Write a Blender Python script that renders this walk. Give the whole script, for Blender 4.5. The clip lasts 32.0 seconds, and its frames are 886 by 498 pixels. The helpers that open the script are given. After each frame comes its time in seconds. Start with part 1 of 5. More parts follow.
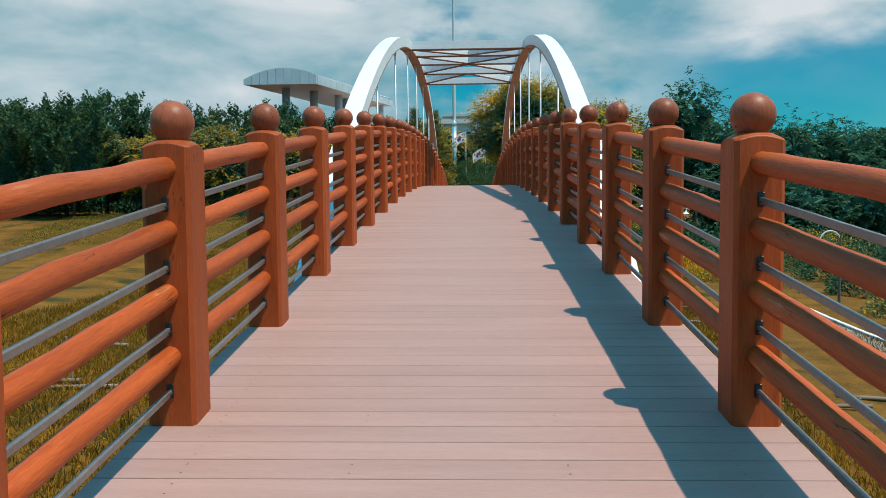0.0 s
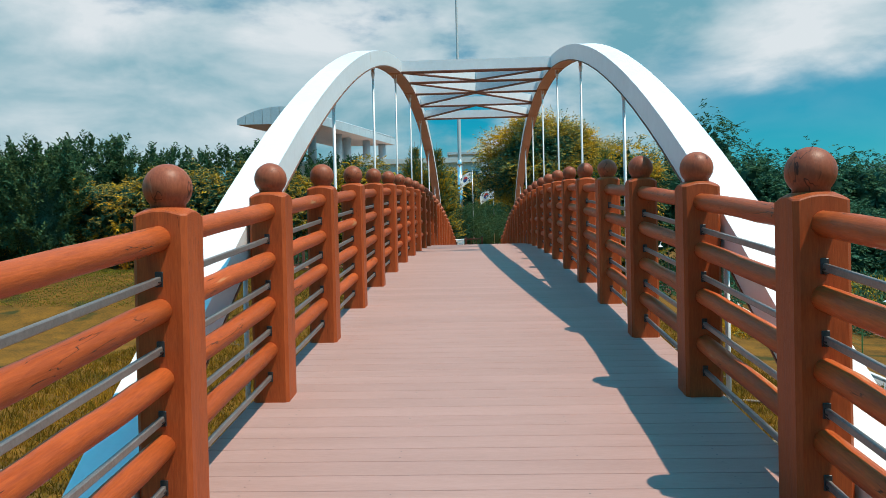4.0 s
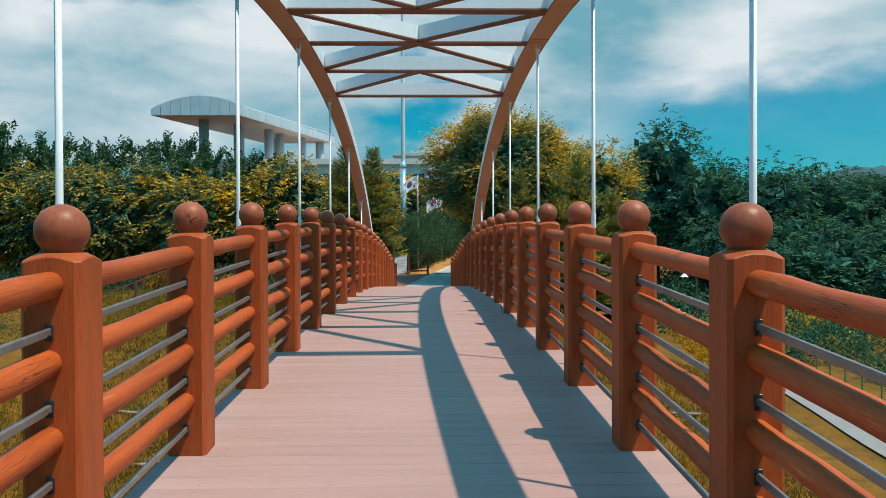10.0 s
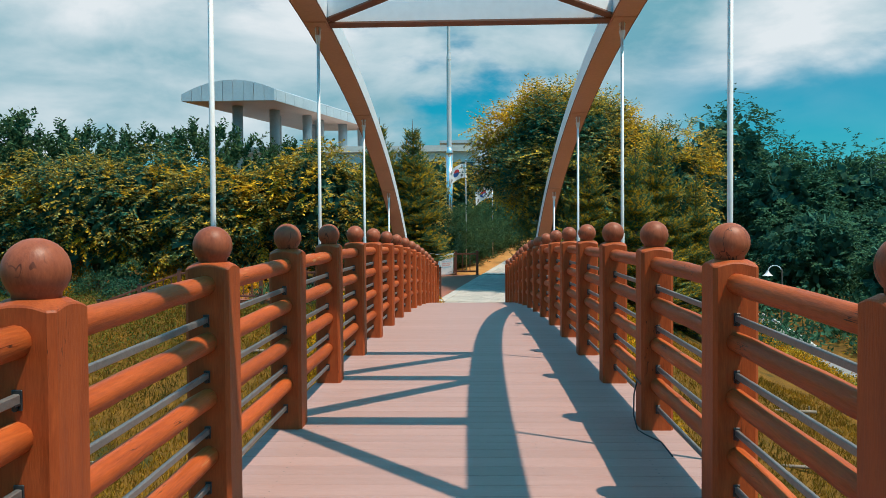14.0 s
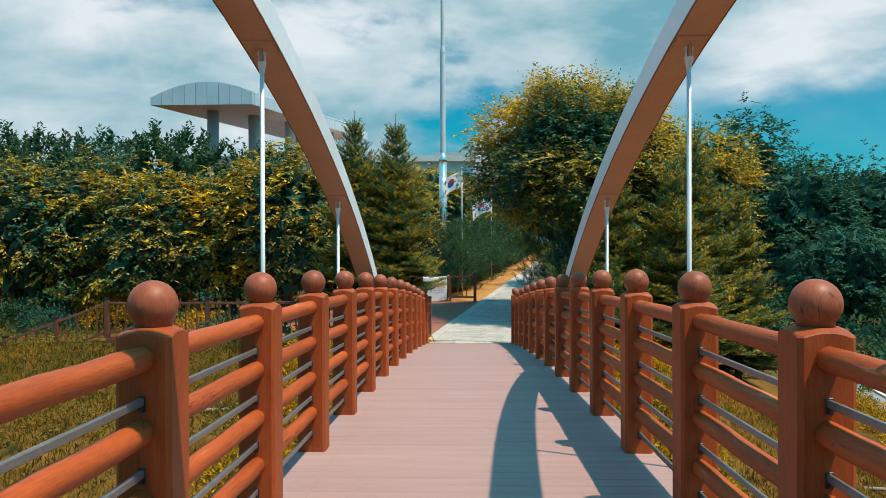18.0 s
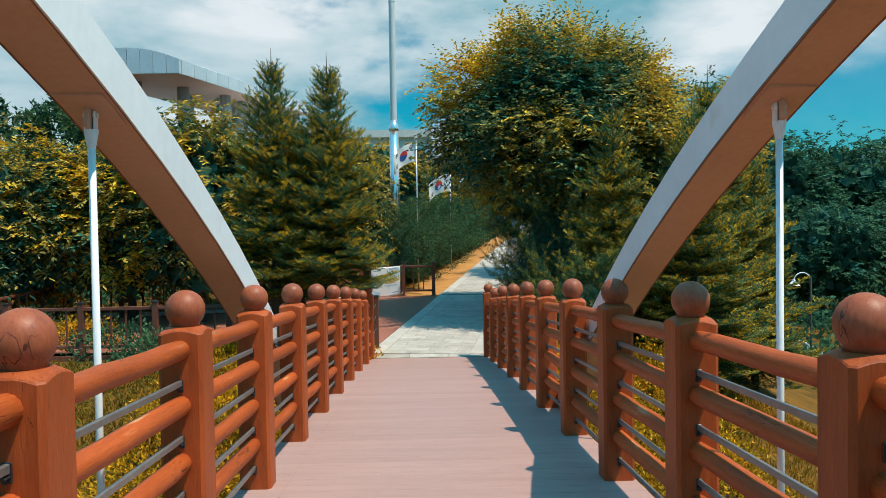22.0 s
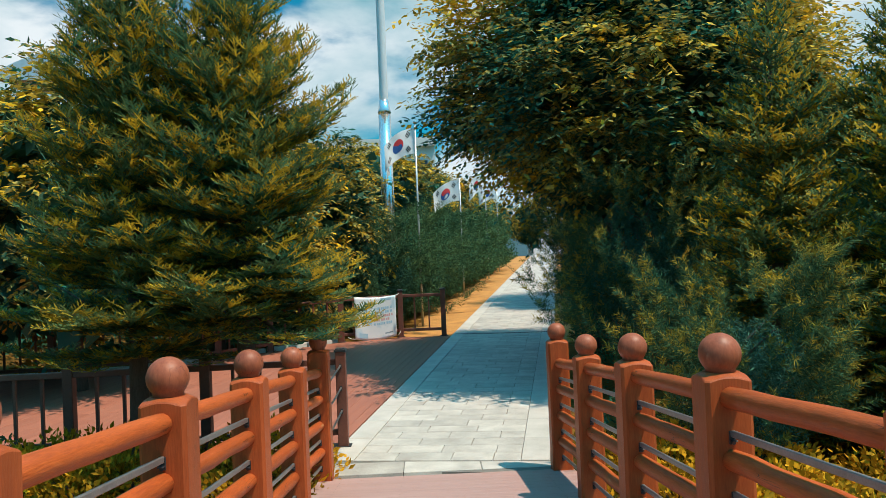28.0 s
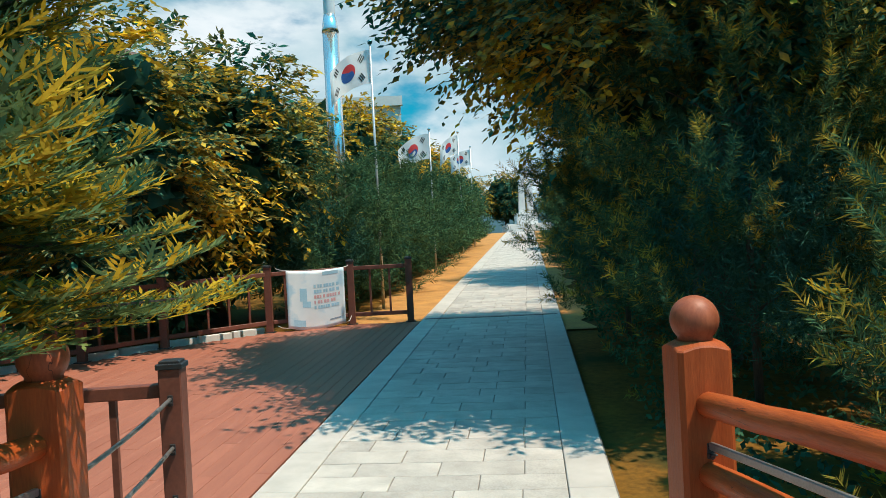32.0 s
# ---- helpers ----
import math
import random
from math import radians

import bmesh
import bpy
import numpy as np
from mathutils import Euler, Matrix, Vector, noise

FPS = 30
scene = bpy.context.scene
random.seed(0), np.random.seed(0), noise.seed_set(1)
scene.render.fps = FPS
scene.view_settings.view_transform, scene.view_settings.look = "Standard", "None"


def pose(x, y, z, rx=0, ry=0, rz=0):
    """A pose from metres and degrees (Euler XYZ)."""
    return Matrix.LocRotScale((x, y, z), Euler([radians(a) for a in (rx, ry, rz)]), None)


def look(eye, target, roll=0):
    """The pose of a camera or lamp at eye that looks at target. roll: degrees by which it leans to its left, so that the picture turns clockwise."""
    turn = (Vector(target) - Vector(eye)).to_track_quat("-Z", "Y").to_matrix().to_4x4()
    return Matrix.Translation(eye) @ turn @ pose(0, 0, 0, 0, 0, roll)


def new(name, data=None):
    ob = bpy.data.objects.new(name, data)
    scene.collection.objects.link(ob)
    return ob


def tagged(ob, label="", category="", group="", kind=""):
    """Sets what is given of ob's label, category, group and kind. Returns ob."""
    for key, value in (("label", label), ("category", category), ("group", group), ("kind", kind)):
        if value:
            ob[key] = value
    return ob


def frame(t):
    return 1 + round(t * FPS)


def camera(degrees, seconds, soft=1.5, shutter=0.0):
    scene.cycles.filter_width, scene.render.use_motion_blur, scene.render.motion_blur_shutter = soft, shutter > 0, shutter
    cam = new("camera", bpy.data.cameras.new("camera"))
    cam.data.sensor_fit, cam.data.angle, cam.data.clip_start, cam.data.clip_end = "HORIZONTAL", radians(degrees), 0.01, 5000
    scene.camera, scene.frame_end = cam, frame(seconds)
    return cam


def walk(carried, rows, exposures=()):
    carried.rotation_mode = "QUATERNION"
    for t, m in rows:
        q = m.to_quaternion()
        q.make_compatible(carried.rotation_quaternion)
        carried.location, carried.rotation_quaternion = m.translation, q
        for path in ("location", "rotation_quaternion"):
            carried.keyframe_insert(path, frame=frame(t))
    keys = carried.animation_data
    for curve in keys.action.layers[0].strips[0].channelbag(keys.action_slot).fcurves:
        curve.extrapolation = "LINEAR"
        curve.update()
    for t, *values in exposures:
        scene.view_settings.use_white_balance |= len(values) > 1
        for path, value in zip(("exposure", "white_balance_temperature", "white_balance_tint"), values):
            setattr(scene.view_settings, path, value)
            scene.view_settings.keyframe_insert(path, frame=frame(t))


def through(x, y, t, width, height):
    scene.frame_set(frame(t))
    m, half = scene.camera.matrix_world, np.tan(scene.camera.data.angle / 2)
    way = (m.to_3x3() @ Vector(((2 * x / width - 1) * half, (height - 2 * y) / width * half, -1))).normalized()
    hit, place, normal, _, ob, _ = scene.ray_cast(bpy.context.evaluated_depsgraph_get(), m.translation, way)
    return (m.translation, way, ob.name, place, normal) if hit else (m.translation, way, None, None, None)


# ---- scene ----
cam = camera(59.34, 32.0, soft=0.6)
PATH = [
    (0, (0.05, -3.341, 1.516), (-0.023, -1.345, 1.399), -0.53),
    (1, (0.07, -2.263, 1.608), (0.051, -0.263, 1.561), -0.48),
    (2, (0.05, -1.077, 1.808), (-0.011, 0.922, 1.815), -1.71),
    (2.5, (0.032, -0.464, 1.909), (-0.085, 1.532, 1.899), -1.89),
    (4.5, (-0.031, 2.117, 2.227), (-0.094, 4.115, 2.204), -0.66),
    (5, (-0.014, 2.72, 2.3), (0.002, 4.72, 2.309), -1.19),
    (5.5, (-0.028, 3.357, 2.37), (0.024, 5.356, 2.374), -1.07),
    (6, (-0.026, 3.982, 2.442), (0.027, 5.981, 2.416), -0.66),
    (6.5, (-0.032, 4.623, 2.531), (0.001, 6.623, 2.478), -0.17),
    (7, (-0.017, 5.244, 2.61), (0.02, 7.243, 2.556), -0.26),
    (7.5, (0.014, 5.868, 2.662), (0.049, 7.867, 2.627), -0.83),
    (8, (0.037, 6.508, 2.713), (0.095, 8.508, 2.694), -1.72),
    (8.5, (0.032, 7.167, 2.777), (0.067, 9.166, 2.766), -1.77),
    (9, (0.042, 7.834, 2.842), (0.061, 9.834, 2.837), -1.31),
    (9.5, (0.052, 8.509, 2.913), (0.084, 10.509, 2.907), -0.68),
    (10, (0.059, 9.171, 2.968), (0.107, 11.17, 2.948), -0.24),
    (10.5, (0.047, 9.843, 3.018), (0.058, 11.843, 2.991), 0.23),
    (11, (0.024, 10.492, 3.058), (-0.003, 12.491, 3.041), 0.24),
    (11.5, (0.039, 11.099, 3.11), (-0.034, 13.098, 3.109), -0.66),
    (12, (0.021, 11.727, 3.173), (-0.085, 13.724, 3.184), -1.32),
    (12.5, (0.034, 12.367, 3.226), (-0.076, 14.364, 3.235), -1.66),
    (13, (0.025, 12.987, 3.265), (-0.049, 14.986, 3.256), -1.49),
    (13.5, (0.04, 13.659, 3.289), (-0.031, 15.658, 3.253), -1.04),
    (14, (0.022, 14.282, 3.331), (-0.054, 16.28, 3.283), -0.39),
    (14.5, (0.022, 14.965, 3.361), (-0.067, 16.963, 3.328), -0.37),
    (16.5, (0.01, 17.583, 3.477), (-0.084, 19.581, 3.493), -1.89),
    (17, (-0.005, 18.263, 3.486), (-0.119, 20.26, 3.485), -1.45),
    (17.5, (-0.021, 18.921, 3.508), (-0.124, 20.918, 3.497), -0.76),
    (18, (-0.043, 19.585, 3.513), (-0.107, 21.584, 3.502), -0.21),
    (18.5, (-0.039, 20.234, 3.523), (-0.058, 22.233, 3.514), -0.3),
    (19, (-0.029, 20.874, 3.538), (-0.035, 22.874, 3.544), -0.29),
    (19.5, (-0.04, 21.495, 3.548), (-0.035, 23.495, 3.573), -0.24),
    (20, (-0.044, 22.089, 3.533), (-0.029, 24.089, 3.554), -0.27),
    (20.5, (-0.063, 22.732, 3.532), (-0.017, 24.731, 3.519), -0.21),
    (21, (-0.072, 23.385, 3.519), (-0.03, 25.384, 3.471), -0.27),
    (21.5, (-0.083, 24.041, 3.498), (-0.031, 26.04, 3.435), -0.42),
    (22, (-0.072, 24.71, 3.476), (-0.023, 26.709, 3.424), -0.91),
    (22.5, (-0.065, 25.38, 3.467), (-0.026, 27.379, 3.451), -1.6),
    (23, (-0.038, 26.057, 3.438), (-0.012, 28.056, 3.467), -1.93),
    (23.5, (-0.004, 26.694, 3.423), (0.03, 28.693, 3.462), -2.0),
    (24, (0.008, 27.339, 3.383), (0.044, 29.338, 3.403), -1.15),
    (24.5, (0.009, 28.002, 3.352), (0.066, 30.001, 3.322), -0.3),
    (26.5, (-0.062, 30.637, 3.183), (0.035, 32.635, 3.186), -2.26),
    (27, (-0.049, 31.262, 3.131), (0.029, 33.26, 3.185), -3.08),
    (27.5, (-0.054, 31.89, 3.089), (0.012, 33.888, 3.151), -3.12),
    (28, (-0.053, 32.514, 3.041), (-0.016, 34.513, 3.068), -2.37),
    (28.5, (-0.067, 33.15, 2.991), (-0.036, 35.15, 2.963), -1.69),
    (29, (-0.031, 33.805, 2.945), (0.008, 35.804, 2.887), -2.04),
    (29.5, (-0.028, 34.445, 2.894), (0.018, 36.444, 2.858), -2.45),
    (30, (-0.005, 35.055, 2.836), (0.056, 37.054, 2.854), -3.0),
    (30.5, (0.008, 35.685, 2.784), (0.112, 37.682, 2.833), -3.7),
    (31, (0.04, 36.319, 2.717), (0.163, 38.315, 2.761), -4.14),
    (31.5, (0.063, 36.926, 2.667), (0.184, 38.922, 2.679), -3.76),
    (32, (0.106, 37.526, 2.608), (0.217, 39.523, 2.586), -3.01),
]
walk(cam, [(t, look(eye, target, roll)) for t, eye, target, roll in PATH],
     [(0, -0.15, 6350, 13), (5, -0.04, 6350, 13), (9, -0.02, 6350, 13), (17, 0.03, 6350, 13), (25, 0.08, 6350, 12), (32, 0.22, 6350, 12)])

# ---------------------------------------------------------------- light
SUN_WAY = Vector((-0.38, 0.205, -1.0)).normalized()
sun_data = bpy.data.lights.new("sun", "SUN")
sun_data.energy, sun_data.angle, sun_data.color = 5.1, radians(0.5), (1.0, 0.85, 0.655)
sun = new("sun", sun_data)
sun.matrix_world = Matrix.Translation((0, 0, 60)) @ SUN_WAY.to_track_quat("-Z", "Y").to_matrix().to_4x4()

world = bpy.data.worlds.new("sky")
scene.world = world
world.use_nodes = True
wt = world.node_tree
wt.nodes.clear()


def wnode(kind, **values):
    n = wt.nodes.new(kind)
    for k, v in values.items():
        n.inputs[k].default_value = v
    return n


sky = wt.nodes.new("ShaderNodeTexSky")
sky.sky_type, sky.sun_disc = "NISHITA", False
sky.sun_elevation = math.asin(-SUN_WAY.z)
sky.sun_rotation = math.atan2(-SUN_WAY.x, -SUN_WAY.y)
sky.air_density, sky.dust_density, sky.ozone_density = 1.0, 0.6, 2.0
coord = wt.nodes.new("ShaderNodeTexCoord")
split = wt.nodes.new("ShaderNodeSeparateXYZ")
wt.links.new(coord.outputs["Generated"], split.inputs[0])


def wmath(op, a, b=None, clamp=False):
    n = wt.nodes.new("ShaderNodeMath")
    n.operation, n.use_clamp = op, clamp
    for k, v in enumerate((a, b)):
        if v is None:
            continue
        if isinstance(v, (int, float)):
            n.inputs[k].default_value = v
        else:
            wt.links.new(v, n.inputs[k])
    return n.outputs[0]


# flattened heaps of cloud, sized by direction
place = wt.nodes.new("ShaderNodeMapping")
place.inputs["Location"].default_value = (0.35, 0.2, 0.12)
place.inputs["Scale"].default_value = (1.0, 1.0, 2.3)
wt.links.new(coord.outputs["Generated"], place.inputs[0])
big = wnode("ShaderNodeTexNoise", Scale=2.6, Detail=9.0, Roughness=0.53, Distortion=0.15)
fine = wnode("ShaderNodeTexNoise", Scale=4.6, Detail=8.0, Roughness=0.52, Distortion=0.25)
wt.links.new(place.outputs[0], big.inputs["Vector"])
wt.links.new(place.outputs[0], fine.inputs["Vector"])
cover = wt.nodes.new("ShaderNodeMapRange")
cover.interpolation_type = "SMOOTHSTEP"
cover.inputs["From Min"].default_value, cover.inputs["From Max"].default_value = 0.36, 0.47
wt.links.new(big.outputs["Fac"], cover.inputs["Value"])
tone = wt.nodes.new("ShaderNodeValToRGB")
tone.color_ramp.elements[0].position, tone.color_ramp.elements[0].color = 0.33, (0.22, 0.53, 0.62, 1)
tone.color_ramp.elements[1].position, tone.color_ramp.elements[1].color = 0.65, (0.99, 1.07, 1.07, 1)
wt.links.new(fine.outputs["Fac"], tone.inputs[0])
tint = wt.nodes.new("ShaderNodeMix")
tint.data_type, tint.blend_type = "RGBA", "MULTIPLY"
tint.inputs["Factor"].default_value = 1.0
deep = wt.nodes.new("ShaderNodeValToRGB")          # teal sky, brighter overhead and behind
deep.color_ramp.elements[0].position, deep.color_ramp.elements[0].color = 0.30, (0.004, 0.105, 0.112, 1)
deep.color_ramp.elements[1].position, deep.color_ramp.elements[1].color = 0.72, (0.062, 0.405, 0.385, 1)
wt.links.new(split.outputs["Z"], deep.inputs[0])
wt.links.new(deep.outputs[0], tint.inputs["B"])
wt.links.new(sky.outputs[0], tint.inputs["A"])
mixed = wt.nodes.new("ShaderNodeMix")
mixed.data_type = "RGBA"
high = wt.nodes.new("ShaderNodeMapRange")
high.interpolation_type = "SMOOTHSTEP"
high.inputs["From Min"].default_value, high.inputs["From Max"].default_value = 0.50, 0.72
high.inputs["To Min"].default_value, high.inputs["To Max"].default_value = 0.97, 0.06
wt.links.new(split.outputs["Z"], high.inputs["Value"])
low_band = wt.nodes.new("ShaderNodeMapRange")
low_band.inputs["From Min"].default_value, low_band.inputs["From Max"].default_value = 0.02, 0.10
low_band.inputs["To Min"].default_value, low_band.inputs["To Max"].default_value = 0.5, 0.0
wt.links.new(split.outputs["Z"], low_band.inputs["Value"])
rear = wt.nodes.new("ShaderNodeMapRange")          # the clouds thin out behind the bridge
rear.interpolation_type = "SMOOTHSTEP"
rear.inputs["From Min"].default_value, rear.inputs["From Max"].default_value = -0.05, 0.72
rear.inputs["To Min"].default_value, rear.inputs["To Max"].default_value = 0.15, 1.0
wt.links.new(split.outputs["Y"], rear.inputs["Value"])
east = wt.nodes.new("ShaderNodeMapRange")          # a clear strip low over the hills to the right
east.interpolation_type = "SMOOTHSTEP"
east.inputs["From Min"].default_value, east.inputs["From Max"].default_value = 0.15, 0.32
wt.links.new(split.outputs["X"], east.inputs["Value"])
strip = wt.nodes.new("ShaderNodeMapRange")
strip.interpolation_type = "SMOOTHSTEP"
strip.inputs["From Min"].default_value, strip.inputs["From Max"].default_value = 0.23, 0.16
wt.links.new(wmath("ADD", split.outputs["Z"], wmath("MULTIPLY", wmath("SUBTRACT", fine.outputs["Fac"], 0.5), 0.16)), strip.inputs["Value"])
clear = wmath("MULTIPLY", wmath("MULTIPLY", east.outputs[0], strip.outputs[0]), 0.9)
clouds = wmath("MULTIPLY", wmath("MULTIPLY", wmath("MULTIPLY", cover.outputs[0], high.outputs[0]), rear.outputs[0]), wmath("SUBTRACT", 1.0, clear))
wt.links.new(wmath("MAXIMUM", clouds, low_band.outputs[0]), mixed.inputs["Factor"])
wt.links.new(tint.outputs["Result"], mixed.inputs["A"])
wt.links.new(tone.outputs[0], mixed.inputs["B"])
ground_glow = wt.nodes.new("ShaderNodeMix")
ground_glow.data_type = "RGBA"
wt.links.new(mixed.outputs["Result"], ground_glow.inputs["A"])
ground_glow.inputs["B"].default_value = (0.10, 0.11, 0.08, 1)
wt.links.new(wmath("MULTIPLY", wmath("MULTIPLY", split.outputs["Z"], -6.0, True), 1.0, True), ground_glow.inputs["Factor"])
back = wt.nodes.new("ShaderNodeBackground")
back.inputs["Strength"].default_value = 0.78
wt.links.new(ground_glow.outputs["Result"], back.inputs["Color"])
wt.links.new(back.outputs[0], wt.nodes.new("ShaderNodeOutputWorld").inputs[0])

# ---------------------------------------------------------------- materials


class Mat:
    """A node material: base colour varied by two noises, a bump, optional stretch along one axis."""

    def __init__(self, name, dark, light, rough=0.6, metal=0.0, scale=6.0, fine=60.0, stretch=(1, 1, 1), bump=0.15, spread=0.0, spec=0.5,
                 coords="Object", spots=None, island=0.0, through=0.0, cracks=None, edges=(0.36, 0.66)):
        m = bpy.data.materials.new(name)
        m.use_nodes = True
        t = m.node_tree
        t.nodes.clear()
        out, shade = t.nodes.new("ShaderNodeOutputMaterial"), t.nodes.new("ShaderNodeBsdfPrincipled")
        where, turn = t.nodes.new("ShaderNodeTexCoord"), t.nodes.new("ShaderNodeMapping")
        turn.inputs["Scale"].default_value = stretch
        info = t.nodes.new("ShaderNodeObjectInfo")
        shift = t.nodes.new("ShaderNodeVectorMath")
        shift.operation = "ADD"
        many = t.nodes.new("ShaderNodeVectorMath")
        many.operation = "SCALE"
        many.inputs[0].default_value = (17.0, 31.0, 13.0)
        t.links.new(info.outputs["Random"], many.inputs["Scale"])
        t.links.new(where.outputs[coords], shift.inputs[0])
        t.links.new(many.outputs[0], shift.inputs[1])
        t.links.new(shift.outputs[0], turn.inputs[0])
        a, b = t.nodes.new("ShaderNodeTexNoise"), t.nodes.new("ShaderNodeTexNoise")
        for n, s, d in ((a, scale, 5.0), (b, fine, 4.0)):
            n.inputs["Scale"].default_value, n.inputs["Detail"].default_value = s, d
            n.inputs["Roughness"].default_value = 0.62
            t.links.new(turn.outputs[0], n.inputs["Vector"])
        both = t.nodes.new("ShaderNodeMath")
        both.operation = "MULTIPLY_ADD"
        both.inputs[1].default_value = 0.45
        t.links.new(b.outputs["Fac"], both.inputs[0])
        most = t.nodes.new("ShaderNodeMath")
        most.operation = "MULTIPLY"
        most.inputs[1].default_value = 0.55
        t.links.new(a.outputs["Fac"], most.inputs[0])
        t.links.new(most.outputs[0], both.inputs[2])
        ramp = t.nodes.new("ShaderNodeValToRGB")
        ramp.color_ramp.elements[0].position, ramp.color_ramp.elements[0].color = edges[0], (*dark, 1)
        ramp.color_ramp.elements[1].position, ramp.color_ramp.elements[1].color = edges[1], (*light, 1)
        t.links.new(both.outputs[0], ramp.inputs[0])
        colour = ramp.outputs[0]
        if spots:
            n = t.nodes.new("ShaderNodeTexNoise")
            n.inputs["Scale"].default_value, n.inputs["Detail"].default_value = spots[1], 6.0
            t.links.new(turn.outputs[0], n.inputs["Vector"])
            r = t.nodes.new("ShaderNodeMapRange")
            r.inputs["From Min"].default_value, r.inputs["From Max"].default_value = spots[2], spots[2] + 0.08
            t.links.new(n.outputs["Fac"], r.inputs["Value"])
            x = t.nodes.new("ShaderNodeMix")
            x.data_type = "RGBA"
            x.inputs["B"].default_value = (*spots[0], 1)
            t.links.new(r.outputs[0], x.inputs["Factor"])
            t.links.new(colour, x.inputs["A"])
            colour = x.outputs["Result"]
        if cracks:
            fit, width, often, gap = cracks
            place2 = t.nodes.new("ShaderNodeMapping")
            place2.inputs["Scale"].default_value = fit
            t.links.new(shift.outputs[0], place2.inputs[0])
            n, few = t.nodes.new("ShaderNodeTexNoise"), t.nodes.new("ShaderNodeTexNoise")
            n.inputs["Scale"].default_value, n.inputs["Detail"].default_value = 1.0, 3.0
            few.inputs["Scale"].default_value, few.inputs["Detail"].default_value = 2.2, 1.0
            t.links.new(place2.outputs[0], n.inputs["Vector"])
            t.links.new(shift.outputs[0], few.inputs["Vector"])
            off = t.nodes.new("ShaderNodeMath")
            off.operation = "SUBTRACT"
            off.inputs[1].default_value = 0.5
            t.links.new(n.outputs["Fac"], off.inputs[0])
            size = t.nodes.new("ShaderNodeMath")
            size.operation = "ABSOLUTE"
            t.links.new(off.outputs[0], size.inputs[0])
            line = t.nodes.new("ShaderNodeMapRange")
            line.inputs["From Min"].default_value, line.inputs["From Max"].default_value = width * 0.4, width
            line.inputs["To Min"].default_value, line.inputs["To Max"].default_value = 0.9, 0.0
            t.links.new(size.outputs[0], line.inputs["Value"])
            part_of = t.nodes.new("ShaderNodeMapRange")
            part_of.inputs["From Min"].default_value, part_of.inputs["From Max"].default_value = often, often + 0.04
            t.links.new(few.outputs["Fac"], part_of.inputs["Value"])
            both2 = t.nodes.new("ShaderNodeMath")
            both2.operation = "MULTIPLY"
            t.links.new(line.outputs[0], both2.inputs[0])
            t.links.new(part_of.outputs[0], both2.inputs[1])
            x = t.nodes.new("ShaderNodeMix")
            x.data_type = "RGBA"
            x.inputs["B"].default_value = (*gap, 1)
            t.links.new(both2.outputs[0], x.inputs["Factor"])
            t.links.new(colour, x.inputs["A"])
            colour = x.outputs["Result"]
        if spread or island:
            vary = t.nodes.new("ShaderNodeHueSaturation")
            geo = t.nodes.new("ShaderNodeNewGeometry")
            r = t.nodes.new("ShaderNodeMapRange")
            k = spread or island
            r.inputs["To Min"].default_value, r.inputs["To Max"].default_value = 1 - k, 1 + k
            t.links.new(info.outputs["Random"] if spread else geo.outputs["Random Per Island"], r.inputs["Value"])
            t.links.new(r.outputs[0], vary.inputs["Value"])
            t.links.new(colour, vary.inputs["Color"])
            colour = vary.outputs[0]
        t.links.new(colour, shade.inputs["Base Color"])
        shade.inputs["Metallic"].default_value = metal
        shade.inputs["Specular IOR Level"].default_value = spec
        rr = t.nodes.new("ShaderNodeMapRange")
        rr.inputs["To Min"].default_value, rr.inputs["To Max"].default_value = max(rough - 0.1, 0.02), min(rough + 0.12, 1)
        t.links.new(a.outputs["Fac"], rr.inputs["Value"])
        t.links.new(rr.outputs[0], shade.inputs["Roughness"])
        if bump:
            bp = t.nodes.new("ShaderNodeBump")
            bp.inputs["Strength"].default_value, bp.inputs["Distance"].default_value = bump, 0.01
            t.links.new(both.outputs[0], bp.inputs["Height"])
            t.links.new(bp.outputs[0], shade.inputs["Normal"])
        if through:
            glow = t.nodes.new("ShaderNodeBsdfTranslucent")
            t.links.new(colour, glow.inputs["Color"])
            x = t.nodes.new("ShaderNodeMixShader")
            x.inputs[0].default_value = through
            t.links.new(shade.outputs[0], x.inputs[1])
            t.links.new(glow.outputs[0], x.inputs[2])
            t.links.new(x.outputs[0], out.inputs[0])
        else:
            t.links.new(shade.outputs[0], out.inputs[0])
        self.m = m


def mat(*args, **kw):
    return Mat(*args, **kw).m


POST = mat("stained_post", (0.270, 0.050, 0.012), (0.44, 0.090, 0.020), 0.5, scale=3, fine=26, stretch=(6, 6, 0.7), bump=0.25, spread=0.10, spec=0.25,
           cracks=((26, 26, 1.6), 0.005, 0.62, (0.045, 0.012, 0.006)))
LOG = mat("stained_log", (0.295, 0.053, 0.011), (0.49, 0.099, 0.019), 0.48, scale=3, fine=24, stretch=(7, 0.6, 7), bump=0.3, spread=0.14, spec=0.25,
          spots=((0.50, 0.24, 0.11), 3.0, 0.66), cracks=((22, 1.3, 22), 0.007, 0.55, (0.035, 0.010, 0.005)))
BALL = mat("stained_ball", (0.22, 0.056, 0.025), (0.36, 0.100, 0.043), 0.45, scale=5, fine=30, stretch=(3, 3, 1), bump=0.2, spread=0.12, spec=0.28,
           spots=((0.36, 0.15, 0.08), 7.0, 0.69), cracks=((9, 9, 3.0), 0.007, 0.52, (0.05, 0.016, 0.009)))
STEEL = mat("galvanised_steel", (0.21, 0.20, 0.19), (0.32, 0.305, 0.29), 0.44, metal=0.65, scale=20, fine=120, bump=0.05)
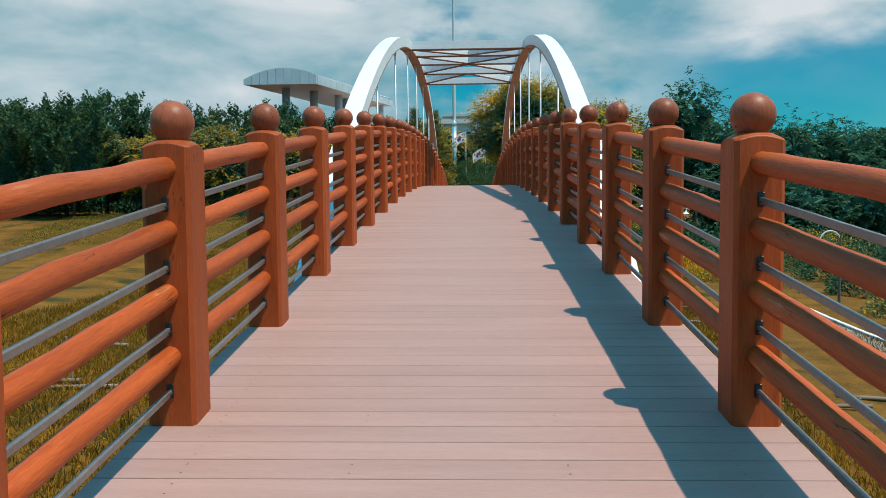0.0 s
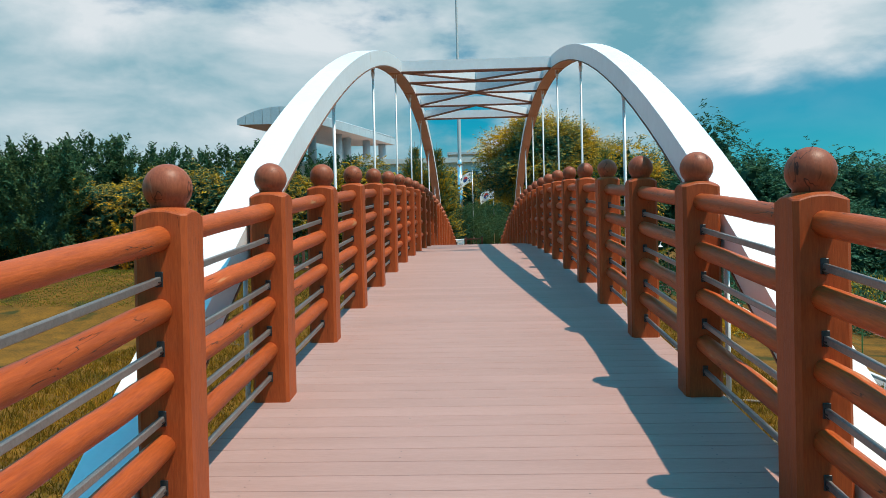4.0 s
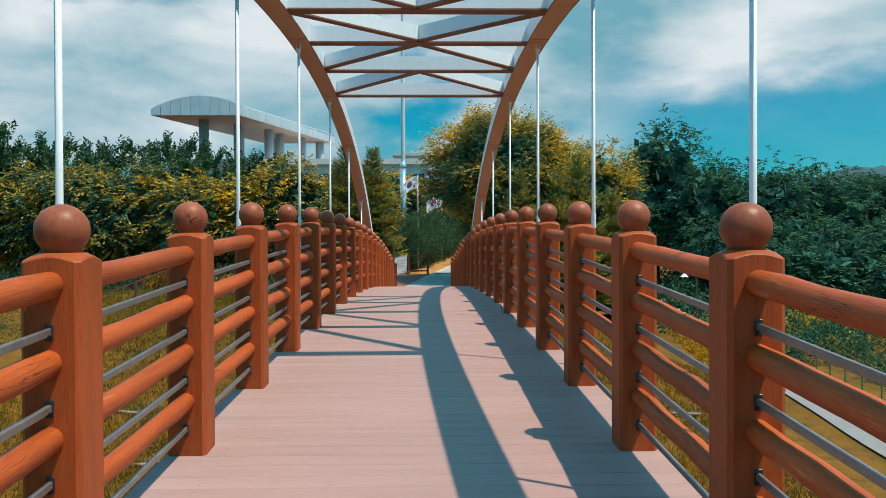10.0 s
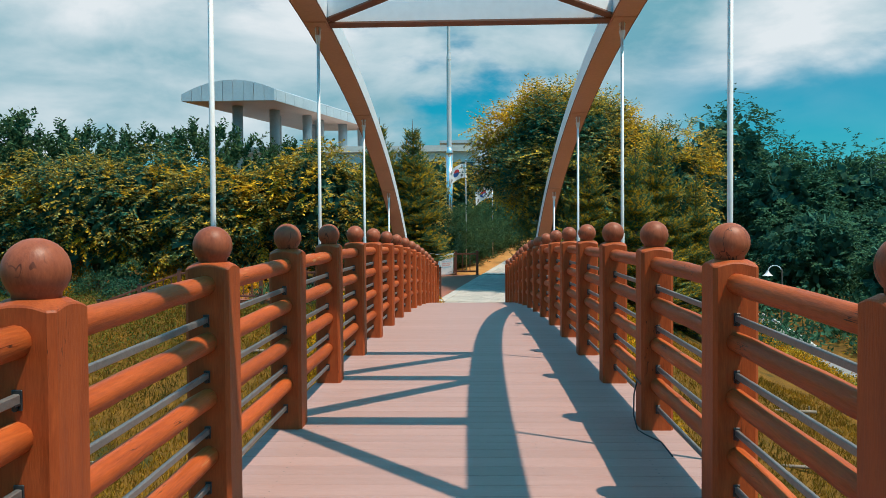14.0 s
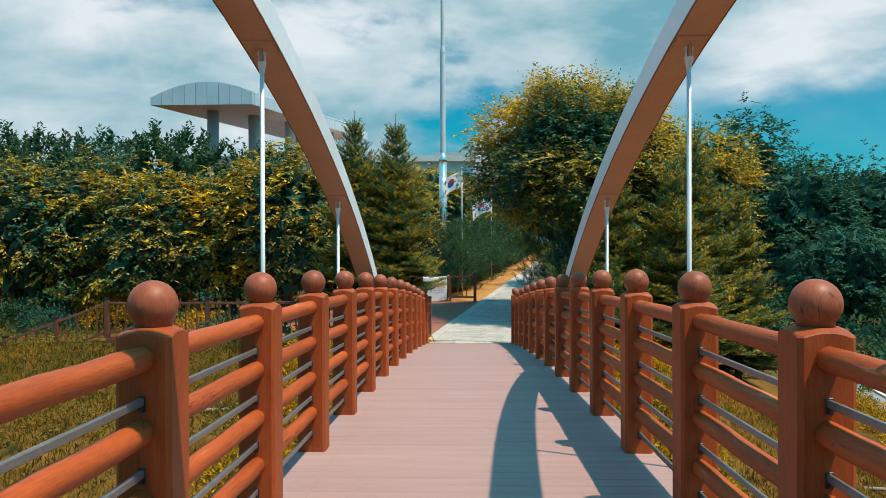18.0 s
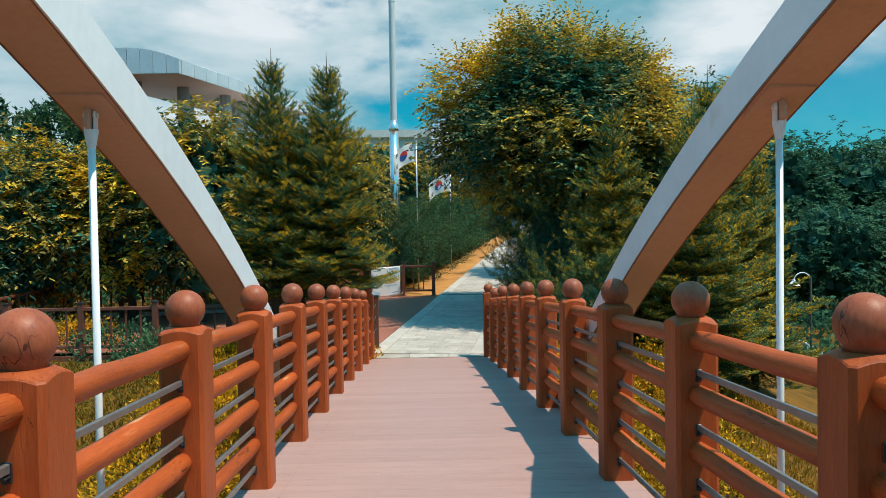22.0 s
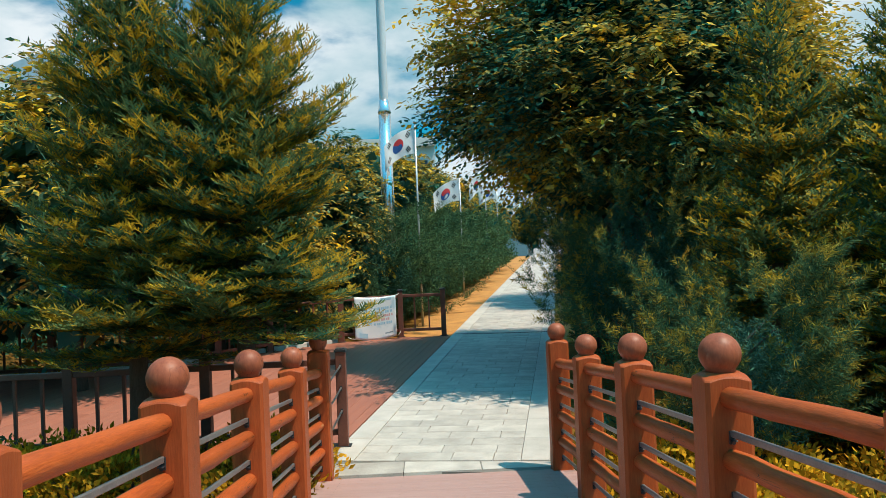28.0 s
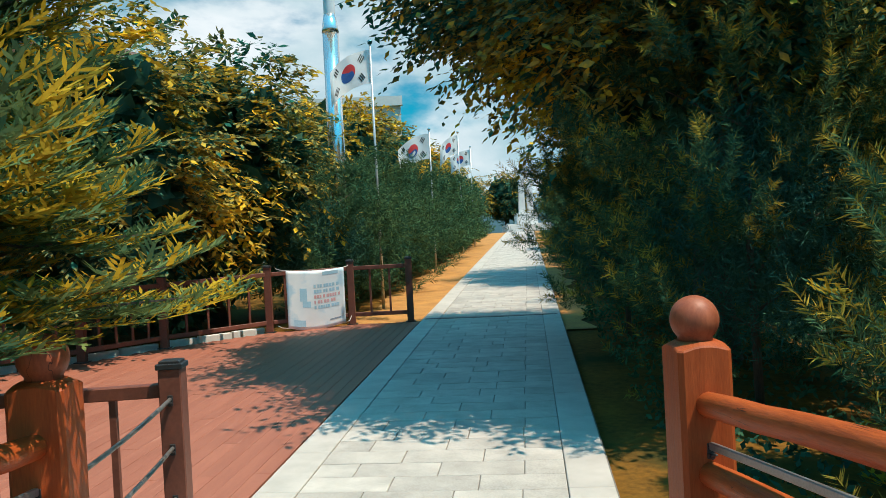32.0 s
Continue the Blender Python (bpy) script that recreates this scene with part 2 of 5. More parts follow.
BRACKET = mat("dark_bracket_steel", (0.035, 0.04, 0.045), (0.07, 0.075, 0.08), 0.45, metal=0.7, scale=20, bump=0.1)
PLANK = mat("composite_plank", (0.322, 0.190, 0.164), (0.405, 0.248, 0.218), 0.75, scale=2.2, fine=55, stretch=(0.35, 4, 1), bump=0.12, spread=0.045)
SCREW = mat("screw_steel", (0.10, 0.08, 0.07), (0.16, 0.13, 0.12), 0.5, metal=0.6)
WHITE = mat("white_arch_paint", (0.72, 0.76, 0.78), (0.81, 0.85, 0.87), 0.36, scale=1.4, fine=14, bump=0.04, spots=((0.62, 0.60, 0.56), 1.1, 0.70))
# Brown puts the warm light bounced off the deck into the underside colour.
ARCHBROWN = mat("brown_arch_soffit_paint", (0.52, 0.30, 0.205), (0.62, 0.37, 0.26), 0.5, scale=2, fine=30, bump=0.05)
RUST = mat("rust_brown_edge", (0.16, 0.07, 0.045), (0.26, 0.12, 0.075), 0.6, scale=5, fine=60)
RODWHITE = mat("white_hanger_paint", (0.70, 0.72, 0.72), (0.80, 0.82, 0.82), 0.3, scale=6, fine=40, bump=0.03)
GIRDER = mat("dark_girder_paint", (0.09, 0.075, 0.065), (0.15, 0.12, 0.10), 0.5, scale=3)
GRANITE = mat("grey_granite", (0.29, 0.265, 0.232), (0.54, 0.495, 0.435), 0.72, scale=3.0, fine=90, bump=0.2, spread=0.12)
EDGING = mat("pale_granite_edging", (0.37, 0.34, 0.298), (0.55, 0.505, 0.45), 0.7, scale=3.0, fine=160, bump=0.12, spread=0.06)
JOINT = mat("path_joint_sand", (0.13, 0.12, 0.10), (0.20, 0.185, 0.16), 0.9, scale=12, fine=90)
REDDECK = mat("red_brown_decking", (0.26, 0.084, 0.050), (0.37, 0.134, 0.080), 0.64, scale=2, fine=40, stretch=(5, 0.5, 1), bump=0.15, spread=0.05, spots=((0.42, 0.20, 0.14), 4.0, 0.68))
REDRAIL = mat("red_brown_rail_wood", (0.115, 0.036, 0.022), (0.20, 0.064, 0.038), 0.55, scale=4, fine=40, bump=0.2, spread=0.1)
CAP = mat("dark_post_cap", (0.03, 0.035, 0.04), (0.05, 0.055, 0.06), 0.35, metal=0.5)
GRASSGROUND = mat("meadow_ground", (0.070, 0.040, 0.009), (0.24, 0.110, 0.016), 0.95, scale=0.9, fine=14, bump=0.7, spec=0.1,
                  spots=((0.044, 0.042, 0.011), 0.5, 0.58))
ASPHALT = mat("pale_asphalt_path", (0.19, 0.178, 0.165), (0.27, 0.252, 0.235), 0.9, scale=2, fine=120, bump=0.2)
KERB = mat("white_kerb_stone", (0.60, 0.58, 0.54), (0.72, 0.70, 0.66), 0.7, scale=4, fine=60)
ROCK = mat("pale_riprap_stone", (0.30, 0.275, 0.24), (0.55, 0.51, 0.45), 0.85, scale=5, fine=40, bump=0.5, spread=0.2)
BARK = mat("grey_brown_bark", (0.050, 0.036, 0.026), (0.12, 0.085, 0.06), 0.9, scale=5, fine=30, stretch=(4, 4, 0.8), bump=0.6)
FIR = mat("fir_needles", (0.030, 0.135, 0.085), (0.18, 0.205, 0.055), 0.8, scale=0.9, fine=9, bump=0, island=0.35, through=0.28, spec=0.03)
# Golden tone of outer fir shoots, with the sun on the tips painted in.
FIRTIP = mat("golden_fir_shoots", (0.22, 0.190, 0.028), (0.68, 0.42, 0.026), 0.8, scale=0.9, fine=9, bump=0, island=0.3, through=0.4, spec=0.03)
PINE = mat("pine_needles", (0.022, 0.098, 0.062), (0.105, 0.145, 0.046), 0.85, scale=0.9, fine=9, bump=0, island=0.45, through=0.28, spec=0.03)
PINETIP = mat("golden_pine_tips", (0.15, 0.15, 0.032), (0.48, 0.34, 0.042), 0.8, scale=0.9, fine=9, bump=0, island=0.35, through=0.3, spec=0.03)
# Golden green leaves; their patches also hold shaded teal and sunlit gold.
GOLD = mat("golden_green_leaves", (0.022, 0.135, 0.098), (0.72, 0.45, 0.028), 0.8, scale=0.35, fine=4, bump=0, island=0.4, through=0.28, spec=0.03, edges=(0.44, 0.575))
# Olive leaves, patched with the same painted shadow teal and sunlit gold.
CHERRY = mat("olive_cherry_leaves", (0.022, 0.132, 0.096), (0.66, 0.40, 0.024), 0.8, scale=0.45, fine=4, bump=0, island=0.45, through=0.28, spec=0.03, edges=(0.44, 0.575))
OAK = mat("dark_oak_leaves", (0.016, 0.090, 0.068), (0.085, 0.165, 0.070), 0.7, scale=0.3, fine=3, bump=0, island=0.4, through=0.28, spec=0.03)
# Darker tone for inner leaves: the shade inside crowns, put into their colour.
CROWNSHADE = mat("deep_green_inner_leaves", (0.028, 0.115, 0.088), (0.068, 0.150, 0.095), 0.8, scale=0.6, fine=5, bump=0, island=0.4, through=0.15, spec=0.03)
BUSH = mat("yellow_green_shrub_leaves", (0.095, 0.085, 0.012), (0.92, 0.44, 0.018), 0.7, scale=1.2, fine=9, bump=0, island=0.35, through=0.3, spec=0.03)
ORANGE = mat("orange_autumn_leaves", (0.30, 0.12, 0.01), (0.60, 0.28, 0.02), 0.6, scale=1.2, fine=9, bump=0, island=0.3, through=0.35, spec=0.03)
PINK = mat("pink_blossom", (0.45, 0.13, 0.17), (0.65, 0.28, 0.32), 0.6, scale=2, fine=9, bump=0, island=0.25, through=0.3)
GRASSBLADE = mat("dry_grass_blades", (0.075, 0.060, 0.012), (0.44, 0.210, 0.018), 0.8, scale=0.3, fine=4, bump=0, island=0.4, through=0.3, spec=0.03)
LAWN = mat("mottled_lawn_leaves", (0.030, 0.075, 0.022), (0.24, 0.185, 0.022), 0.8, scale=0.5, fine=6, bump=0, island=0.4, through=0.3, spec=0.03)
CHROME = mat("polished_steel", (0.74, 0.71, 0.66), (0.82, 0.79, 0.74), 0.11, metal=0.85, scale=2, fine=30, bump=0.0)
SILVER = mat("brushed_steel", (0.58, 0.59, 0.59), (0.68, 0.69, 0.69), 0.35, metal=0.1, scale=2, fine=30, bump=0.0)
GREYPOLE = mat("grey_pole_paint", (0.40, 0.42, 0.42), (0.52, 0.54, 0.54), 0.35, metal=0.5, bump=0.0)
CLOTH = mat("white_flag_cloth", (0.74, 0.75, 0.75), (0.82, 0.83, 0.83), 0.8, scale=3, bump=0.05, through=0.3)
RED = mat("flag_red", (0.55, 0.03, 0.035), (0.62, 0.045, 0.05), 0.8, scale=4, bump=0)
BLUE = mat("flag_blue", (0.012, 0.075, 0.26), (0.02, 0.10, 0.32), 0.8, scale=4, bump=0)
BLACK = mat("flag_black", (0.012, 0.012, 0.014), (0.02, 0.02, 0.022), 0.8, scale=4, bump=0)
BANNER = mat("pale_banner_print", (0.70, 0.76, 0.80), (0.80, 0.83, 0.84), 0.55, scale=1.6, fine=7, bump=0.03, spots=((0.48, 0.66, 0.76), 2.4, 0.56))
INKRED = mat("banner_red_ink", (0.66, 0.36, 0.36), (0.72, 0.44, 0.44), 0.6, bump=0)
INKGREY = mat("banner_grey_ink", (0.20, 0.27, 0.33), (0.28, 0.35, 0.41), 0.6, bump=0)
ROPE = mat("white_cord", (0.6, 0.58, 0.54), (0.75, 0.73, 0.68), 0.8)
FACADE = mat("pale_facade_panel", (0.60, 0.585, 0.55), (0.70, 0.685, 0.65), 0.6, scale=0.6, fine=6, bump=0.03)
ROOFMETAL = mat("silver_roof_panel", (0.50, 0.56, 0.60), (0.62, 0.68, 0.71), 0.4, metal=0.3, scale=0.5, fine=6, bump=0.02)
SOFFIT = mat("warm_soffit_boards", (0.42, 0.29, 0.25), (0.52, 0.37, 0.32), 0.6, scale=0.6, fine=8, bump=0.03)
COLUMN = mat("grey_column_cladding", (0.30, 0.34, 0.37), (0.40, 0.44, 0.47), 0.5, scale=0.6, fine=8, bump=0.02)
GLASSDARK = mat("dark_window_glass", (0.03, 0.045, 0.055), (0.05, 0.07, 0.08), 0.12, scale=1, bump=0)
GREENFENCE = mat("green_fence_paint", (0.05, 0.16, 0.05), (0.08, 0.22, 0.07), 0.45, bump=0)
# Blue of this wood is distance haze mixed into the base colour.
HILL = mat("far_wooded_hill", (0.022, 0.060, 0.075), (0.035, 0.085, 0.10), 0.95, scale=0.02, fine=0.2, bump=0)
STATUE = mat("pale_monument_stone", (0.66, 0.65, 0.62), (0.76, 0.75, 0.72), 0.6, scale=1, fine=12)

# ---------------------------------------------------------------- building blocks


def to_mesh(name, bm, material, smooth=False):
    me = bpy.data.meshes.new(name)
    bmesh.ops.recalc_face_normals(bm, faces=bm.faces)
    bm.to_mesh(me)
    bm.free()
    for one in material if isinstance(material, (list, tuple)) else (material,):
        me.materials.append(one)
    if smooth:
        me.polygons.foreach_set("use_smooth", [len(f.vertices) <= 4 for f in me.polygons])
    return me


def part(name, bm, material, parent, label="", smooth=False, m=None):
    ob = new(name, to_mesh(name, bm, material, smooth) if isinstance(bm, bmesh.types.BMesh) else bm)
    ob.parent = parent
    if m is not None:
        ob.matrix_basis = m
    if label:
        ob["label"] = label
    return ob


def thing(name, label, category, group="", kind="", m=None):
    ob = new(name)
    ob.empty_display_size = 0.2
    if m is not None:
        ob.matrix_basis = m
    return tagged(ob, label, category, group, kind)


def solid(name, bm, material, label, category, group="", kind="", smooth=False, m=None):
    ob = new(name, to_mesh(name, bm, material, smooth))
    if m is not None:
        ob.matrix_basis = m
    return tagged(ob, label, category, group, kind)


def add_box(bm, cx, cy, cz, sx, sy, sz, bevel=0.0, m=None):
    got = bmesh.ops.create_cube(bm, size=1.0)["verts"]
    bmesh.ops.scale(bm, vec=(sx, sy, sz), verts=got)
    if bevel:
        edges = list({e for v in got for e in v.link_edges})
        made = bmesh.ops.bevel(bm, geom=edges, offset=bevel, segments=1, affect="EDGES", profile=0.5)
        got = list({v for f in made["faces"] for v in f.verts} | {v for v in got if v.is_valid})
    bmesh.ops.translate(bm, vec=(cx, cy, cz), verts=got)
    if m is not None:
        bmesh.ops.transform(bm, matrix=m, verts=got)
    return got


def box(cx, cy, cz, sx, sy, sz, bevel=0.0):
    bm = bmesh.new()
    add_box(bm, cx, cy, cz, sx, sy, sz, bevel)
    return bm


def add_tube(bm, points, radii, sides=8, caps=True):
    """A tube through points with a radius at each."""
    rings = []
    pts = [Vector(p) for p in points]
    side = None
    for i, p in enumerate(pts):
        way = (pts[min(i + 1, len(pts) - 1)] - pts[max(i - 1, 0)]).normalized()
        if side is None:
            side = way.orthogonal().normalized()
        side = (side - way * side.dot(way)).normalized()
        other = way.cross(side)
        r = float(radii[i] if isinstance(radii, (list, tuple)) else radii)
        rings.append([bm.verts.new(p + r * (math.cos(a) * side + math.sin(a) * other)) for a in (2 * math.pi * k / sides for k in range(sides))])
    for a, b in zip(rings, rings[1:]):
        for k in range(sides):
            bm.faces.new((a[k], a[(k + 1) % sides], b[(k + 1) % sides], b[k]))
    if caps:
        bm.faces.new(rings[0][::-1])
        bm.faces.new(rings[-1])


def tube(points, radii, sides=8):
    bm = bmesh.new()
    add_tube(bm, points, radii, sides)
    return bm


def spin(profile, sides=16):
    """A solid turned from (radius, height) pairs."""
    bm = bmesh.new()
    rings = []
    for r, z in profile:
        if r <= 1e-5:
            rings.append([bm.verts.new((0, 0, z))])
        else:
            rings.append([bm.verts.new((r * math.cos(a), r * math.sin(a), z)) for a in (2 * math.pi * k / sides for k in range(sides))])
    for a, b in zip(rings, rings[1:]):
        for k in range(sides):
            q = [a[k % len(a)], a[(k + 1) % sides % len(a)], b[(k + 1) % sides % len(b)], b[k % len(b)]]
            u = list(dict.fromkeys(q))
            if len(u) > 2:
                bm.faces.new(u)
    if len(rings[0]) > 1:
        bm.faces.new(rings[0][::-1])
    if len(rings[-1]) > 1:
        bm.faces.new(rings[-1])
    return bm


def grid_mesh(name, X, Y, Z, material, smooth=True):
    n, m = X.shape
    me = bpy.data.meshes.new(name)
    idx = np.arange(n * m).reshape(n, m)
    quads = np.stack([idx[:-1, :-1], idx[1:, :-1], idx[1:, 1:], idx[:-1, 1:]], -1).reshape(-1, 4)
    me.from_pydata(np.stack([X, Y, Z], -1).reshape(-1, 3).tolist(), [], quads.tolist())
    me.materials.append(material)
    if smooth:
        me.polygons.foreach_set("use_smooth", [True] * len(me.polygons))
    return me


# ---------------------------------------------------------------- the plan
STEP = 1.5          # railing posts stand this far apart
END = 27            # number of the last post
IN = 1.112           # inner face of the railing posts
PW = 0.205           # post width


def deck_z(y):
    u = y / STEP - 14.0275
    return 2.035 - 0.007898 * u * u + 1.297e-05 * u ** 3 + 4.29e-06 * u ** 4


def deck_slope(y):
    u = y / STEP - 14.0275
    return -(2 * 0.007898 * u + 3 * -1.297e-05 * u * u + 4 * -4.29e-06 * u ** 3) / STEP


HEAD = radians(9.5)         # the path turns this far to the right of the bridge
P0 = Vector((-0.13, 40.62))


def path_xy(u, v):
    """Along and across the paved path (v to its right)."""
    return P0.x + u * math.sin(HEAD) + v * math.cos(HEAD), P0.y + u * math.cos(HEAD) - v * math.sin(HEAD)


def path_z(u):
    return 0.855 + 0.0325 * max(u, 0.0)


def smooth(a, b, x):
    t = np.clip((x - a) / (b - a), 0, 1)
    return t * t * (3 - 2 * t)


def ground_z(x, y):
    """Height of the ground: banks at both bridge ends, a valley under the bridge that falls away to the right."""
    x, y = np.asarray(x, float), np.asarray(y, float)
    u = (x - P0.x) * math.sin(HEAD) + (y - P0.y) * math.cos(HEAD)
    v = (x - P0.x) * math.cos(HEAD) - (y - P0.y) * math.sin(HEAD)
    plateau = 0.755 + 0.0325 * np.clip(u, 0, 70)
    right = smooth(3.0, 13.0, v)
    plateau = plateau - right * (3.6 + 0.0325 * np.clip(u, 0, 70))
    valley = -1.9 - 1.1 * smooth(-4, 10, x) + 0.9 * smooth(-8, -22, x)
    near = 1 - smooth(-16, -5, y)
    far = smooth(29, 41.0, y + 0.10 * np.minimum(x, 0))
    z = valley * (1 - far) + plateau * far
    z = z * (1 - near) + (-0.6) * near
    return z + 0.04 * np.sin(0.7 * x + 0.4 * y) * np.sin(0.31 * y) * smooth(2.0, 5.0, np.abs(v))


def lerp(a, b, t):
    return a + (b - a) * t


# ---------------------------------------------------------------- ground
def spaced(a, b, n, centre, power=3.0):
    t = np.linspace(-1, 1, n)
    s = np.sign(t) * np.abs(t) ** power
    return np.where(s < 0, centre + s * (centre - a), centre + s * (b - centre))


gx, gy = np.meshgrid(spaced(-1500, 1500, 190, 0.0), spaced(-900, 2600, 230, 30.0), indexing="ij")
ground = new("ground", grid_mesh("ground", gx, gy, ground_z(gx, gy), GRASSGROUND))
tagged(ground, "dry yellow-green meadow ground with sloping banks", "ground", kind="structure")

# ---------------------------------------------------------------- bridge deck
deck = thing("bridge_deck", "arched footbridge deck of pinkish brown composite planks", "bridge deck", kind="structure")
PITCH = 0.155
first, last = -7.6, STEP * END + 0.06
count = int((last - first) / PITCH)
plank_mesh = to_mesh("plank", box(0, 0, -0.018, 2.66, PITCH - 0.0035, 0.036, 0.002), PLANK)
for k in range(count):
    y = first + (k + 0.5) * PITCH
    if k < count - 300:
        continue
    part("plank", plank_mesh, None, deck, m=pose(0, y, deck_z(y), math.degrees(math.atan(deck_slope(y)))))
rest = bmesh.new()
for k in range(count - 300):
    y = first + (k + 0.5) * PITCH
    add_box(rest, 0, 0, -0.018, 2.66, PITCH - 0.0035, 0.036, 0, pose(0, y, deck_z(y), math.degrees(math.atan(deck_slope(y)))))
part("planks_behind", rest, PLANK, deck)["kind"] = "stuff"
# screw heads in four rows
rows_bm = bmesh.new()
for k in range(count):
    y = first + (k + 0.5) * PITCH
    for x in ((-1.02, -0.40, 0.40, 1.02) if k % 3 == 0 else (-1.02, 1.02)):
        for dy in (-0.035, 0.035):
            z = deck_z(y + dy) + 0.0012
            v = [rows_bm.verts.new((x + 0.0045 * math.cos(a), y + dy + 0.0045 * math.sin(a), z)) for a in (0.0, 1.047, 2.094, 3.142, 4.189, 5.236)]
            rows_bm.faces.new(v)
part("screw_heads", rows_bm, SCREW, deck)["kind"] = "stuff"


def ribbon(bm, xs, zs, y0, y1, n, base=deck_z):
    """A box section swept along the deck's curve: xs and zs are its two edges across and in height."""
    rings = []
    for k in range(n + 1):
        y = y0 + (y1 - y0) * k / n
        z = base(y)
        rings.append([bm.verts.new((xs[i], y, z + zs[j])) for i, j in ((0, 0), (1, 0), (1, 1), (0, 1))])
    for a, b in zip(rings, rings[1:]):
        for k in range(4):
            bm.faces.new((a[k], a[(k + 1) % 4], b[(k + 1) % 4], b[k]))
    bm.faces.new(rings[0][::-1])
    bm.faces.new(rings[-1])


for s in (-1, 1):
    bm = bmesh.new()
    ribbon(bm, sorted((s * 1.12, s * 1.30)), (-0.42, -0.04), -7.6, 40.0, 60)
    part("girder", bm, GIRDER, deck, "dark steel edge girder")
bm = bmesh.new()
ribbon(bm, (-1.115, 1.115), (-0.085, -0.042), -7.6, 40.0, 120)
part("deck_plate", bm, GIRDER, deck, "dark steel plate under the planks")
for k in range(26):
    y = -6.5 + 1.8 * k
    part("cross_beam", box(0, y, deck_z(y) - 0.20, 2.2, 0.12, 0.22), GIRDER, deck, "dark steel cross beam")

# ---------------------------------------------------------------- railings
LOGS = (1.08, 0.815, 0.555, 0.295)
RODS = (0.925, 0.665, 0.405, 0.145)
POST_H, BALL_R = 1.186, 0.092


def post_mesh(height):
    """A square post with chamfered corners, cut to a blunt cone on top so that each face ends in a low arc."""
    bm = bmesh.new()
    h, c = PW / 2, 0.018
    side = [(h, -h + c), (h, -0.045), (h, -0.02), (h, 0.02), (h, 0.045), (h, h - c)]
    outline = [(x * math.cos(q) - y * math.sin(q), x * math.sin(q) + y * math.cos(q)) for q in (0, math.pi / 2, math.pi, 3 * math.pi / 2) for x, y in side]

    def crown(x, y):
        return height - 0.55 * max(math.hypot(x, y) - 0.080, 0.0)

    rings = [[bm.verts.new((x, y, -0.03)) for x, y in outline], [bm.verts.new((x, y, crown(x, y) - 0.004)) for x, y in outline],
             [bm.verts.new((x * 0.96, y * 0.96, crown(x * 0.96, y * 0.96))) for x, y in outline],
             [bm.verts.new((0.078 * x / math.hypot(x, y), 0.078 * y / math.hypot(x, y), height)) for x, y in outline]]
    n = len(outline)
    for a, b in zip(rings, rings[1:]):
        for k in range(n):
            bm.faces.new((a[k], a[(k + 1) % n], b[(k + 1) % n], b[k]))
    bm.faces.new(rings[0][::-1])
    bm.faces.new(rings[-1])
    return to_mesh("post", bm, POST)


post_plain, post_tall = post_mesh(POST_H), post_mesh(POST_H + 0.13)
ball_profile = [(0.066, -0.012)] + [(BALL_R * math.sin(a), 0.079 - BALL_R * math.cos(a)) for a in np.linspace(0.80, math.pi, 12)]
ball_mesh = to_mesh("ball", spin(ball_profile, 22), BALL, True)


def log_mesh(seed):
    rng = random.Random(seed)
    bm = bmesh.new()
    n, pts, rad = 6, [], []
    for k in range(n + 1):
        t = k / n
        pts.append((rng.uniform(-0.003, 0.003), lerp(-0.66, 0.66, t), rng.uniform(-0.003, 0.003)))
        rad.append(0.0475 + rng.uniform(-0.0018, 0.0018))
    pts, rad = [(0, -0.675, 0)] + pts + [(0, 0.675, 0)], [0.040] + rad + [0.040]
    add_tube(bm, pts, rad, 14)
    return to_mesh("log_rail", bm, LOG, True)


log_kinds = [log_mesh(k) for k in range(5)]
rod_mesh = to_mesh("steel_rod", box(0, 0, 0, 0.020, 1.29, 0.028, 0.003), STEEL)
bm = bmesh.new()
add_box(bm, 0, 0, -0.008, 0.030, 0.006, 0.058, 0.002)
add_box(bm, 0, 0.016, -0.018, 0.026, 0.03, 0.006, 0.001)
add_tube(bm, [(0, 0.004, -0.03), (0, 0.014, -0.03)], 0.008, 6)
bracket_mesh = to_mesh("bracket", bm, BRACKET)
rng = random.Random(7)
for s, side in ((-1, "bright"), (1, "shaded")):
    railing = thing("bridge_railing", "red-stained wooden railing with ball-topped posts, log rails and steel rods", "railing",
                    "railings along the bridge", m=pose(s * (IN + PW / 2), 0, 0))
    for i in range(-4, END + 1):
        y = STEP * i - 0.06
        z = deck_z(y)
        tall = i == END
        post = part("post", post_tall if tall else post_plain, None, railing, m=pose(0, y, z))
        part("ball", ball_mesh, None, post, "round turned wooden ball", m=pose(0, 0, POST_H + (0.13 if tall else 0), 0, 0, rng.uniform(0, 360)))
        for h in RODS:
            for d in (-1, 1):
                if (i == END and d == 1) or (i == -4 and d == -1):
                    continue
                part("bracket", bracket_mesh, None, post, m=pose(0, d * (PW / 2 + 0.003), h, 0, 0, 0 if d > 0 else 180))
        if i == END:
            continue
        ym, rise = y + STEP / 2, math.degrees(math.atan(deck_slope(y + STEP / 2)))
        for h in LOGS:
            part("log_rail", rng.choice(log_kinds), None, railing,
                 m=pose(0, ym, (deck_z(y) + deck_z(y + STEP)) / 2 + h + rng.uniform(-0.004, 0.004), rise) @ pose(0, 0, 0, 0, rng.uniform(-180, 180), 0))
        for h in RODS:
            part("steel_rod", rod_mesh, None, railing, m=pose(0, ym, (deck_z(y) + deck_z(y + STEP)) / 2 + h, rise))

# ---------------------------------------------------------------- arches
APEX_Y = 18.9
ARCH_X, ARCH_W, ARCH_D = 1.455, 0.235, 0.215
